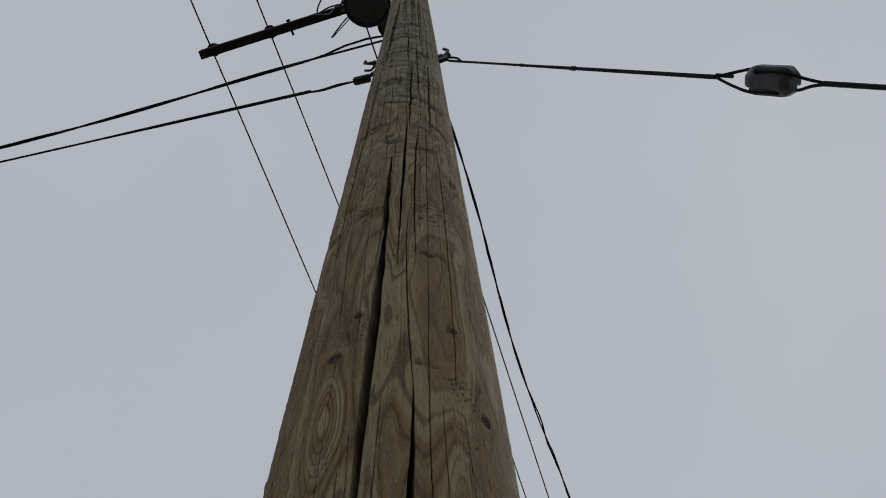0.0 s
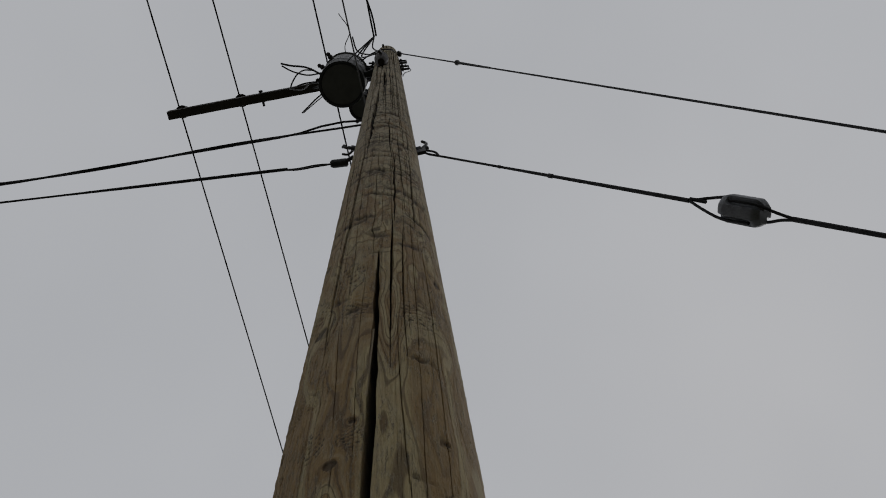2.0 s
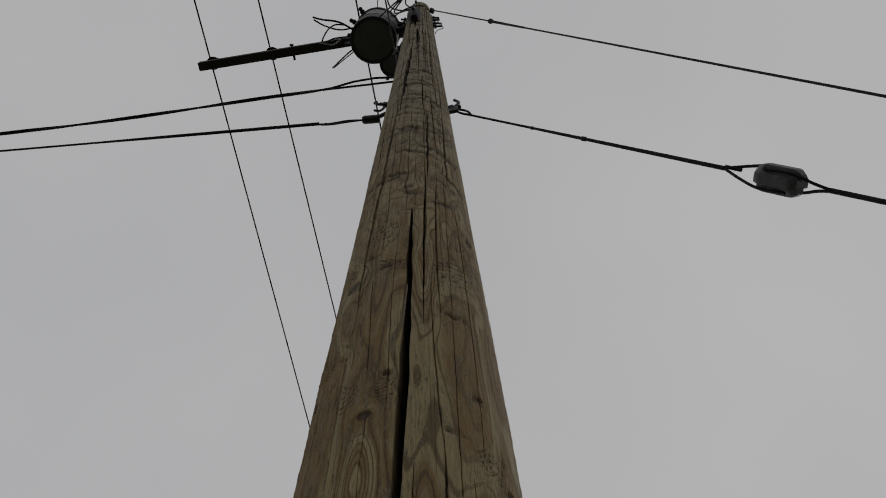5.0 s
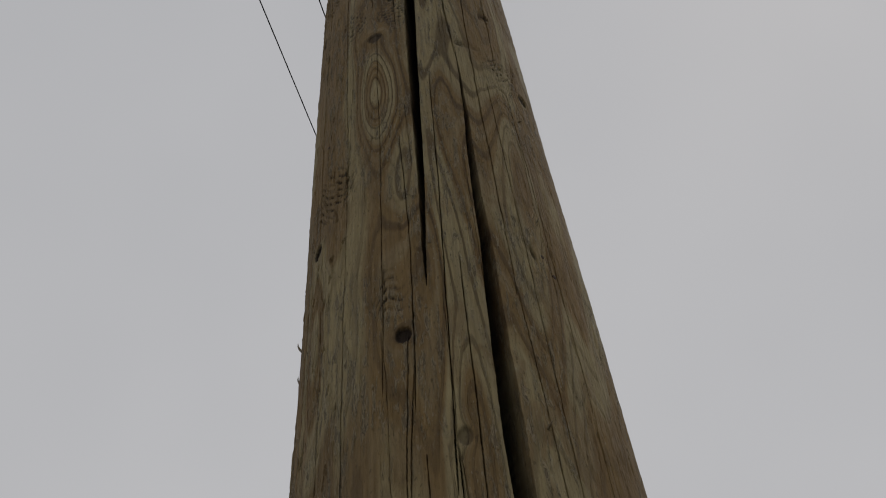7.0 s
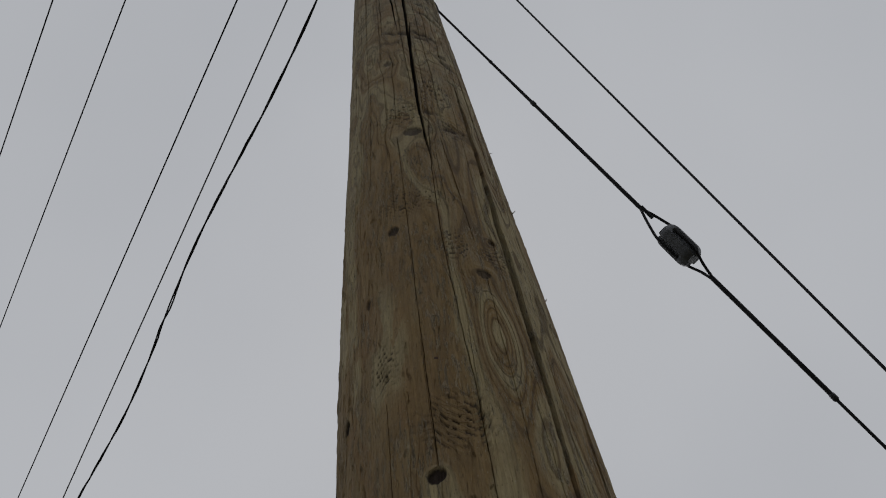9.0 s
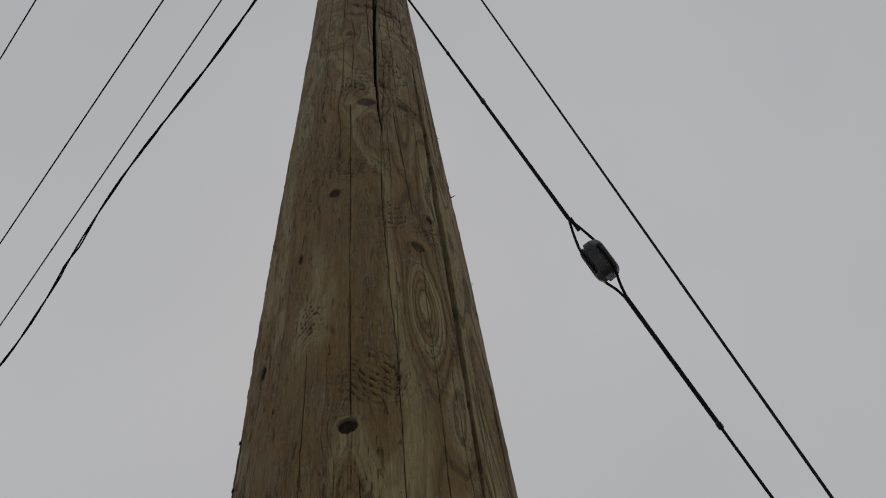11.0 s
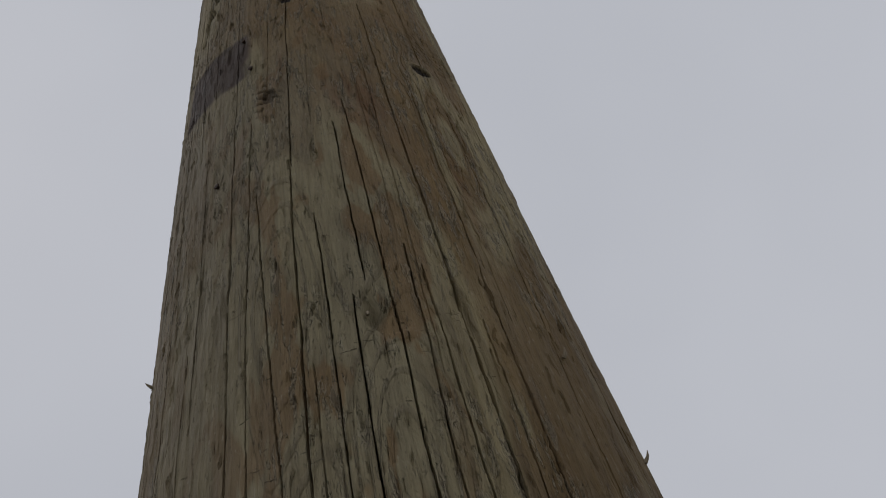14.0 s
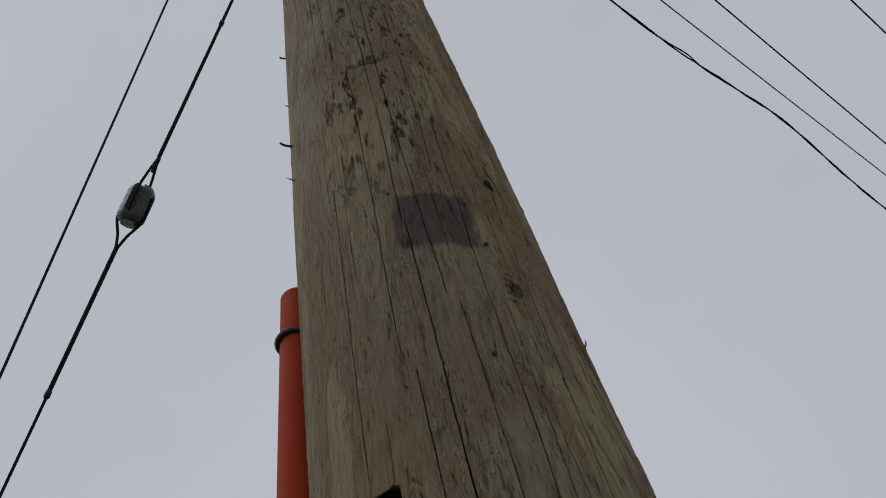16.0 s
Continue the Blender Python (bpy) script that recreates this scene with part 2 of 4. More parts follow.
def tube(bm, pts, radius, sides=8, close=True):
    """Adds a round rod along pts; radius is a number or one for each point."""
    pts = [Vector(p) for p in pts]
    radii = radius if isinstance(radius, (list, tuple)) else [radius] * len(pts)
    rings, side = [], None
    for i, p in enumerate(pts):
        t = (pts[min(i + 1, len(pts) - 1)] - pts[max(i - 1, 0)]).normalized()
        if side is None:
            side = t.orthogonal().normalized()
        side = (side - t * side.dot(t)).normalized()
        up = t.cross(side)
        rings.append([bm.verts.new(p + (side * math.cos(a) + up * math.sin(a)) * radii[i]) for a in (2 * math.pi * k / sides for k in range(sides))])
    for a, b in zip(rings, rings[1:]):
        for k in range(sides):
            bm.faces.new((a[k], a[(k + 1) % sides], b[(k + 1) % sides], b[k]))
    if close:
        bm.faces.new(rings[0][::-1])
        bm.faces.new(rings[-1])
    return bm


def curve(pts, steps=8):
    """A smooth run of points through pts (Catmull-Rom)."""
    p = [Vector(v) for v in pts]
    p = [2 * p[0] - p[1], *p, 2 * p[-1] - p[-2]]
    out = []
    for a, b, c, d in zip(p, p[1:], p[2:], p[3:]):
        for k in range(steps):
            u = k / steps
            out.append(0.5 * (2 * b + (c - a) * u + (2 * a - 5 * b + 4 * c - d) * u * u + (3 * b - a - 3 * c + d) * u ** 3))
    return [*out, p[-2]]


def rod(pts, radius, sides=8):
    return tube(bmesh.new(), pts, radius, sides)


def lathe(profile, m=None, sides=24):
    """A turned body: profile is (radius, height) from below to above, turned round z and moved by m."""
    bm = bmesh.new()
    rings = [[bm.verts.new((r * math.cos(a), r * math.sin(a), z)) for a in (2 * math.pi * k / sides for k in range(sides))] for r, z in profile]
    for a, b in zip(rings, rings[1:]):
        for k in range(sides):
            bm.faces.new((a[k], a[(k + 1) % sides], b[(k + 1) % sides], b[k]))
    bm.faces.new(rings[0][::-1])
    bm.faces.new(rings[-1])
    if m is not None:
        bm.transform(m)
    return bm


def block(size, m=None, bevel=0.0):
    bm = bmesh.new()
    bmesh.ops.create_cube(bm, size=1.0, matrix=Matrix.Diagonal((*size, 1)))
    if bevel:
        bmesh.ops.bevel(bm, geom=bm.edges[:], offset=bevel, segments=2, affect="EDGES", profile=0.6)
    if m is not None:
        bm.transform(m)
    return bm


def aim(at, way):
    """A pose at `at` whose z axis points along `way`."""
    return Matrix.Translation(at) @ Vector(way).to_track_quat("Z", "Y").to_matrix().to_4x4()


def on_pole(theta, z, out=0.0):
    r = radius_at(z) + out
    return Vector((r * math.cos(radians(theta)), r * math.sin(radians(theta)), z))


def facing(theta, z, out=0.0):
    """A pose on the pole: x along the girth (counterclockwise), y up, z outwards."""
    a = radians(theta)
    m = Matrix(((-math.sin(a), 0, math.cos(a)), (math.cos(a), 0, math.sin(a)), (0, 1, 0))).to_4x4()
    return Matrix.Translation(on_pole(theta, z, out)) @ m


TOP = 8.75 + EYE


def radius_at(z):
    return 0.14 - 0.004 * (z - EYE)


# ---- ground ----
bm = bmesh.new()
bmesh.ops.create_circle(bm, cap_ends=True, radius=900, segments=64)
ground = part("ground", bm, EARTH, None, smooth=False)
tagged(ground, "dry grass and gravel ground round the pole", "ground", kind="structure")


# ---- the pole ----
rng = np.random.default_rng(11)


def lattice(u, v, nu, nv, seed):
    """Smooth noise in -1..1; u in 0..1 wraps round the pole, v in 0..1 runs up it."""
    g = np.random.default_rng(seed).uniform(-1, 1, (nu, nv + 3))
    x, y = (u % 1.0) * nu, np.clip(v, 0, 0.9999) * nv
    i, j = np.floor(x).astype(int), np.floor(y).astype(int)
    fx, fy = x - i, y - j
    fx, fy = fx * fx * (3 - 2 * fx), fy * fy * (3 - 2 * fy)
    a, b = g[i % nu, j], g[(i + 1) % nu, j]
    c, d = g[i % nu, j + 1], g[(i + 1) % nu, j + 1]
    return (a * (1 - fx) + b * fx) * (1 - fy) + (c * (1 - fx) + d * fx) * fy


# knots: bearing, height above the eye, half width and half height in mm, darkness
KNOTS = [
    (-122.5, 0.865, 8, 9, 0.75), (-115, 0.372, 6, 7, 1.0), (-99, 0.272, 5, 7, 0.5), (-46, 0.768, 6, 9, 0.9),
    (-147.5, 1.33, 14, 15, 0.8), (-166.5, 0.998, 7, 10, 0.85), (-157, 0.542, 8, 8, 1.0), (176, 0.86, 3, 8, 0.8),
    (-125, 0.078, 5, 8, 0.8), (149, 0.488, 5, 9, 0.6), (158, 0.683, 5, 10, 1.0), (96, 0.251, 3.5, 5, 0.9),
    (117, 1.0, 6, 7, 0.6), (-61, 0.93, 4, 6, 0.8), (-44.5, 1.6, 9, 14, 0.8), (-106, 1.83, 10, 14, 0.7),
    (-118, 2.5, 12, 22, 0.6), (-75, 2.9, 12, 24, 0.7), (-160, 1.75, 8, 14, 0.7), (-112.7, 0.955, 4, 5, 0.85),
]
# rippled grain beside knots: bearing, height, half width (degrees), half height (m), strength (mm)
RIPPLES_LOW = [
    (-136, 0.93, 9, 0.030, 1.0), (-155, 1.07, 16, 0.03, 1.4), (-149, 0.605, 11, 0.032, 1.2), (-58, 0.80, 8, 0.025, 1.0),
    (-113, 0.915, 7, 0.022, 1.0), (-119.5, 0.415, 4, 0.025, 1.0), (-70, 1.34, 14, 0.05, 0.8), (-116, 1.36, 10, 0.05, 1.2),
    (148, 0.49, 4, 0.022, 1.4), (97, 0.27, 3.5, 0.03, 1.4), (-50, 0.81, 4, 0.03, 1.2), (-138, 0.60, 3, 0.03, 1.0), (-176, 0.72, 6, 0.03, 1.0),
]
RIPPLES_HIGH = [
    (-122, 1.97, 12, 0.03, 1.2), (-78, 1.75, 14, 0.03, 0.9), (-95, 2.5, 50, 0.07, 2.2), (-95, 3.05, 50, 0.07, 2.0),
    (-100, 4.04, 60, 0.08, 2.4), (-95, 5.0, 60, 0.1, 2.2), (-100, 6.2, 60, 0.1, 2.2), (-150, 1.95, 14, 0.05, 1.6),
    (-80, 2.2, 40, 0.05, 2.4), (-110, 2.75, 40, 0.05, 2.6), (-85, 3.4, 45, 0.06, 3.0), (-105, 3.72, 45, 0.06, 3.0),
    (-95, 4.5, 60, 0.08, 3.4), (-90, 5.5, 60, 0.09, 3.4), (-100, 7.0, 60, 0.1, 3.4), (-125, 1.55, 14, 0.06, 1.6),
    (-60, 1.95, 16, 0.05, 1.8), (-155, 1.42, 14, 0.05, 1.6),
]
# splits and checks: height of foot and head, bearing at foot, middle and head, greatest width and depth in mm, where it is widest (0 foot .. 1 head)
DEEP_SPLITS = [
    (0.42, 1.66, -106.3, -103.0, -102.2, 13.4, 80, 0.42), (0.00, 0.82, -86.2, -84.7, -83.0, 16.0, 80, 0.33),
    (0.80, 1.30, -83.4, -86.8, -87.0, 1.6, 14, 0.2), (1.10, 1.97, -92.7, -91.3, -88.8, 4.6, 26, 0.6),
    (1.15, 1.87, -81.4, -81.8, -78.6, 3.0, 18, 0.6), (1.20, 2.05, -138.3, -139.2, -133.5, 8.0, 26, 0.6),
    (1.90, 2.85, -65.0, -62.5, -59.5, 7.0, 24, 0.4), (0.95, 1.30, -123.0, -126.0, -129.0, 1.3, 10, 0.5),
    (0.80, 1.75, -62.3, -58.8, -59.6, 2.2, 14, 0.6),
]
HIGH_SPLITS = [
    (1.80, 3.30, -138.5, -133.5, -128.5, 9.0, 28, 0.3), (4.65, 5.85, -104.0, -105.0, -106.0, 17.0, 40, 0.5),
    (2.85, 4.75, -126.5, -122.0, -117.0, 19.0, 45, 0.5), (2.0, 3.3, -148.0, -151.0, -154.0, 7.0, 22, 0.5),
    (2.85, 3.6, -59.5, -57.0, -55.5, 5.0, 20, 0.3), (1.9, 2.75, -87.0, -85.5, -84.0, 6.0, 20, 0.5),
    (5.9, 7.6, -114.0, -112.0, -110.0, 14.0, 30, 0.4), (3.6, 5.4, -84.0, -83.0, -82.0, 6.0, 22, 0.5),
    (3.2, 4.8, -70.0, -71.0, -72.0, 6.0, 20, 0.5), (2.7, 3.6, -90.0, -91.0, -92.0, 5.0, 18, 0.5), (2.0, 3.3, -75.0, -76.5, -78.0, 4.0, 16, 0.5),
]
FRONT_CHECKS = [
    (0.32, 0.86, -122.3, -121.4, -121.6, 0.8), (0.30, 0.64, -112.6, -111.3, -112.6, 0.9), (-0.1, 0.66, -136.0, -138.0, -137.3, 1.3),
    (0.66, 1.45, -137.3, -139.8, -132.5, 1.1), (0.23, 0.75, -102.6, -99.3, -97.2, 1.0), (-0.1, 0.42, -73.6, -72.7, -75.7, 1.1),
    (0.41, 1.25, -76.1, -75.6, -73.0, 1.5), (1.2, 1.9, -73.2, -71.5, -70.5, 2.4), (0.05, 0.75, -57.2, -56.1, -59.2, 0.9), (0.05, 0.75, -66.6, -68.7, -69.8, 0.7),
    (0.05, 0.45, -95.8, -95.0, -94.5, 0.8), (0.0, 0.26, -100.5, -100.9, -101.3, 0.9), (-0.1, 0.35, -116.0, -116.4, -112.0, 1.0),
    (0.0, 0.26, -109.5, -109.8, -110.1, 0.8), (0.10, 0.37, -118.0, -116.0, -113.7, 0.8), (0.88, 1.6, -111.0, -113.0, -110.5, 0.9),
]
WEATHERED_CHECKS = [
    (0.555, 1.32, -156.2, -157.4, -158.4, 0.9), (-0.1, 0.48, -154.9, -151.0, -153.1, 1.0), (-0.1, 0.48, -164.3, -164.9, -165.2, 1.0),
    (-0.2, 0.66, -172.5, -173.8, -175.5, 1.8), (-0.2, 0.46, 173.5, 172.8, 171.0, 1.1), (-0.2, 0.70, 154.8, 153.6, 158.2, 1.3),
    (0.24, 0.42, 167.7, 167.4, 167.0, 0.6), (0.08, 0.31, 159.7, 159.6, 159.1, 0.6), (0.0, 0.23, 164.2, 164.5, 164.8, 0.6),
    (0.0, 0.36, 150.2, 147.0, 144.3, 0.8), (0.05, 0.27, 177.1, 177.3, 177.6, 0.5), (-0.1, 0.25, -177.6, -178.4, -179.9, 0.6),
    (-0.1, 0.21, -168.0, -168.8, -169.5, 0.5), (-0.2, 0.82, 135.7, 136.4, 138.3, 1.3), (-0.2, 0.60, 113.6, 113.9, 113.2, 1.3),
]
FAR_SIDE_CHECKS = [
    (0.48, 1.40, 121.4, 119.0, 120.4, 1.2), (0.19, 0.47, 125.6, 126.1, 125.2, 0.8), (-0.1, 0.25, 122.9, 122.5, 123.4, 0.7),
    (-0.2, 0.46, 141.5, 140.9, 142.9, 0.9), (0.42, 0.96, 101.2, 102.0, 102.5, 0.8), (0.32, 0.72, 83.0, 83.6, 84.1, 0.7),
    (0.60, 1.25, 112.0, 113.0, 111.0, 0.6), (0.0, 0.40, 104.0, 105.5, 105.0, 0.6), (0.7, 1.5, 131.0, 133.5, 131.0, 0.6),
]
# swells and hollows of the trunk: bearing, height, half width (degrees), half height (m), mm
OUT_OF_ROUND = [(-172, 1.0, 25, 0.5, 2.5), (137, 0.55, 20, 0.15, -1.5), (-70, 0.9, 18, 0.35, 1.5), (-158, 0.36, 20, 0.30, -3.5), (-108, 0.58, 14, 0.2, -2.0)]
# the columns stand closest on the sides that face open ground
bearings = np.concatenate([np.arange(-180, -38, 0.165), np.arange(-38, 52, 1.2), np.arange(52, 179.95, 0.165)])
COLS = len(bearings)
levels = np.concatenate([np.linspace(-EYE, -0.12, 16)[:-1], np.arange(-0.12, 0.05, 0.01), np.arange(0.05, 0.7, 0.0022), np.arange(0.7, 1.2, 0.004), np.arange(1.2, 1.5, 0.006), np.arange(1.5, 2.2, 0.012), np.arange(2.2, 4.2, 0.02), np.arange(4.2, 8.7, 0.05), [8.75]])
ROWS_UP = len(levels)
col, hgt = np.meshgrid((bearings + 180) / 360, levels)
deg = col * 360 - 180
up01 = (hgt + EYE) / TOP


def turn(a, b):
    return (a - b + 180) % 360 - 180


# the grain leans and bends round the knots, and everything follows it
bend = 1.1 * lattice(col, up01, 5, 26, 3) + 0.5 * lattice(col, up01, 14, 70, 4)
for th, z, hw, hh, dark in KNOTS:
    w = math.degrees(hw / 1000 / 0.135)
    dx, dz = turn(deg, th) / w, (hgt - z) / (hh / 1000)
    bend += w * 0.8 * np.clip(dx, -1.5, 1.5) * np.exp(-(dx / 2.6) ** 2 - (dz / 3.2) ** 2)
real = deg + bend
rad = 0.14 - 0.004 * hgt

relief = 0.0010 * lattice(col, up01, 6, 12, 21) + 0.0008 * lattice(col, up01, 16, 40, 22)
relief += 0.00030 * lattice(col, up01, 240, 560, 23) + 0.00030 * lattice(col, up01, 420, 1100, 24)
# the trunk is not quite round
for th, z, w, h, mm in OUT_OF_ROUND:
    relief += mm / 1000 * np.exp(-(turn(deg, th) / w) ** 2 - ((hgt - z) / h) ** 2)
# torn flakes: small ledges where the surface fibres have lifted
rough_zone = np.clip(0.55 + 0.9 * lattice(col, up01, 11, 40, 25), 0.12, 1) * (0.35 + 0.65 * np.exp(-(turn(deg, 175) / 62) ** 4))
flake = lattice(col, up01, 190, 330, 26) + 0.6 * lattice(col, up01, 380, 800, 27)
relief -= 0.0024 * rough_zone ** 1.3 * np.clip(0.4 + 1.6 * lattice(col, up01, 24, 110, 53), 0, 1) * np.clip((flake - 0.84) / 0.06, 0, 1)
thread = lattice(col, up01, 640, 560, 45) + 0.5 * lattice(col, up01, 300, 1300, 46)
scatter = np.clip(0.5 + 1.6 * lattice(col, up01, 28, 130, 50), 0, 1)
relief -= 0.0017 * rough_zone ** 1.5 * scatter * np.clip((thread - 1.02) / 0.06, 0, 1)
chip = lattice(col, up01, 150, 700, 47) * lattice(col, up01, 40, 60, 48)
relief += 0.0006 * np.clip((chip - 0.28) / 0.04, 0, 1) * (hgt < 2.2)
relief += 0.0008 * rough_zone * np.clip((lattice(col, up01, 130, 210, 28) - 0.30) / 0.06, 0, 1)
dash = lattice(col, up01, 520, 600, 29)
relief -= 0.0013 * np.clip((dash - 0.88) / 0.05, 0, 1) * (hgt < 2.2) * (0.3 + 0.7 * rough_zone)

ring = 2.6 * lattice(col, up01, 13, 24, 31) + 1.3 * lattice(col, up01, 30, 62, 32) + 0.30 * lattice(col, up01, 64, 130, 35) + 0.9 * hgt + 0.05 * lattice(col, up01, 160, 420, 33) + 0.8 * np.clip((hgt - 1.0) / 0.4, 0, 1) * lattice(col, up01, 34, 150, 34)
tone = 0.9 * np.exp(-(turn(real, -168) / 1.6) ** 2 - ((hgt - 0.144) / 0.018) ** 2) + np.exp(-(turn(real, 155) / 38) ** 2 - ((hgt - 0.2) / 0.36) ** 2) - 0.6 * np.exp(-(turn(real, -150) / 30) ** 2 - ((hgt - 0.14) / 0.32) ** 2) - 0.8 * np.exp(-(turn(real, -166) / 9) ** 2 - ((hgt - 0.08) / 0.13) ** 2) - 0.45 * np.exp(-(turn(real, -112) / 30) ** 2 - ((hgt - 0.06) / 0.13) ** 2) + 0.4 * lattice(col, up01, 7, 30, 36)
figure = np.clip(0.22 + 0.45 * np.exp(-(turn(real, 158) / 32) ** 2 - ((hgt - 0.15) / 0.25) ** 2) + 0.45 * np.clip((hgt - 1.0) / 0.4, 0, 1) + 0.9 * np.exp(-(turn(real, -97) / 42) ** 4) * np.clip(0.75 + 0.6 * lattice(col, up01, 9, 34, 37), 0, 1), 0, 1) * (1 - 0.25 * np.clip((hgt - 1.3) / 0.8, 0, 1))
algae = 0.85 * np.exp(-(turn(real, 98) / 46) ** 4) * np.clip(0.8 + 0.4 * lattice(col, up01, 14, 60, 38), 0, 1)
groove_shade = np.zeros_like(hgt)
for th, z, w, h, amp in [(-123.5, 0.735, 8.5, 0.085, 6.0), (-110, 0.58, 7, 0.09, -2.5), (-94, 0.62, 5, 0.16, 3.5), (-62, 0.62, 6, 0.14, 3.5), (-92, 1.3, 6, 0.2, 4.0), (-146, 1.20, 9, 0.09, 4.0), (-70, 0.45, 9, 0.2, 4.0), (-95, 0.5, 6, 0.25, -3.5), (170, 0.12, 10, 0.1, 4.0), (150, 0.25, 9, 0.12, 4.0), (-157, 0.43, 8, 0.1, 4.5)]:
    ring += amp * np.exp(-(turn(real, th) / w) ** 2 - ((hgt - z) / h) ** 2)

knot = np.zeros_like(hgt)
for th, z, hw, hh, dark in KNOTS:
    w, h = math.degrees(hw / 1000 / 0.135), hh / 1000
    d = np.hypot(turn(real, th) / w, (hgt - z) / h) * (1 + 0.18 * lattice(col, up01, 60, 260, 41))
    knot = np.maximum(knot, dark * np.clip((1.22 - d) / 0.14, 0, 1))
    relief -= 0.0026 * dark * np.clip((1.16 - d) / 0.12, 0, 1)
    relief += 0.0003 * np.exp(-((d - 1.5) / 0.4) ** 2)
    ring += 0.8 * np.exp(-(d / 1.9) ** 2)
for th, z, w, h, amp in RIPPLES_LOW + RIPPLES_HIGH:
    env = np.exp(-(turn(real, th) / w) ** 2 - ((hgt - z) / h) ** 2)
    step = 0.0105 if z < 1.2 else 0.02 if z < 1.7 else 0.085
    pits = 0.1 + 0.9 * np.clip(lattice(col, up01, 260, 1100, 49) * 5 + 0.3, 0, 1) if z < 1.7 else 1.0
    wavy = np.sin(2 * math.pi * (hgt + 0.010 * lattice(col, up01, 60, 150, 43) + 0.0016 * turn(real, th) * (1 if amp > 1 else -1)) / step)
    relief -= amp / 1000 * env * np.clip(wavy * 1.5 - 0.5, 0.0, 1) * (2.0 if z < 1.7 else 3.6) * pits
    # the wave that cuts the grooves also paints their shade
    groove_shade = np.maximum(groove_shade, pits * np.clip(env * 2.0, 0, 1) * np.clip(wavy * 2.6 - 1.35 + 0.7 * lattice(col, up01, 90, 400, 44), 0, 1))
    ring += 0.35 * env * wavy

# creases and pressed dents across the upper trunk: bearing, height, half width (degrees), half height (m), slope (m per degree)
for th, z, w, h, slope in [(-118, 1.945, 18, 0.016, 0.0008), (-126, 1.98, 9, 0.012, 0), (-103, 1.787, 9, 0.016, 0), (-111, 2.305, 18, 0.016, 0), (-106, 2.475, 14, 0.02, 0),
                           (-48, 2.23, 14, 0.018, 0.0015), (-49, 1.585, 6, 0.022, -0.004), (-105, 1.66, 6, 0.01, 0), (-71, 3.0, 15, 0.03, 0.001), (-120, 2.85, 14, 0.03, 0),
                           (-100, 3.35, 22, 0.035, 0.001), (-80, 3.75, 20, 0.04, 0), (-120, 4.2, 20, 0.05, 0.002), (-90, 4.65, 22, 0.05, 0), (-112, 5.15, 24, 0.06, 0), (-75, 5.5, 18, 0.06, 0.002),
                           (-95, 6.1, 24, 0.07, 0), (-70, 6.7, 18, 0.07, 0), (-100, 7.1, 22, 0.08, 0), (-118, 1.35, 10, 0.010, 0.0006), (-132, 1.42, 8, 0.012, -0.001),
                           (-71, 1.152, 9, 0.006, 0.0003), (-77, 0.826, 6, 0.005, -0.0006), (114, 0.988, 15, 0.007, 0.0002), (-64, 0.93, 1.6, 0.012, 0.004), (-56.5, 0.477, 0.8, 0.012, 0.0), (-66, 0.47, 1.0, 0.006, -0.006)]:
    dz = hgt - z - slope * turn(real, th) + h * 0.8 * lattice(col, up01, 80, 300, 63)
    line = np.exp(-(turn(real, th) / w) ** 4 - (dz / h) ** 2) * np.clip(0.75 + 0.6 * lattice(col, up01, 70, 260, 64), 0, 1)
    # each crease is darkened in colour to strengthen its shade
    groove_shade = np.maximum(groove_shade, 0.85 * np.clip(line * 1.4 - 0.2, 0, 1))
    relief -= 0.004 * line
# gouges in the weathered side
gouge = np.clip((lattice(col, up01, 105, 300, 57) + 0.55 * lattice(col, up01, 260, 900, 58) - 0.74) / 0.07, 0, 1)
gouge *= np.exp(-(turn(real, 118) / 34) ** 4) * np.clip((hgt - 0.62) / 0.15, 0, 1) * np.clip((2.3 - hgt) / 0.2, 0, 1)
relief -= 0.0042 * gouge
# gouges carry a little painted shade as well
groove_shade = np.maximum(groove_shade, 0.35 * gouge)

stain = np.clip((17 + 2.0 * lattice(col, up01, 60, 300, 51) - np.abs(turn(real, 125.5))) / 2.5, 0, 1) * np.clip((0.049 + 0.005 * lattice(col, up01, 70, 300, 52) - np.abs(hgt - 0.598)) / 0.007, 0, 1)
tear = np.exp(-(turn(real, 172.5) / 6.5) ** 2 - ((hgt - 0.462) / 0.034) ** 2) + 0.6 * np.exp(-(turn(real, -179) / 4.0) ** 2 - ((hgt - 0.43) / 0.05) ** 2) + 0.6 * np.exp(-(turn(real, -160) / 2.2) ** 2 - ((hgt - 0.33) / 0.06) ** 2)
relief -= 0.004 * np.clip(tear - 0.35, 0, 1) * (lattice(col, up01, 170, 160, 55) > 0.1)
relief -= 0.006 * np.exp(-(turn(real, 168) / 1.6) ** 2 - ((hgt - 0.212 + 0.002 * turn(real, 168)) / 0.012) ** 2)
weather = np.clip((hgt - 1.2) / 3.0, 0, 1)
# short scuffs across the grain where things have rubbed
scuff = np.exp(-(turn(real, 155) / 38) ** 4) * np.clip(np.exp(-((hgt - 0.185) / 0.03) ** 2) + 0.8 * np.exp(-((hgt - 0.135) / 0.018) ** 2) + 0.5 * np.exp(-((hgt - 0.243) / 0.012) ** 2), 0, 1)

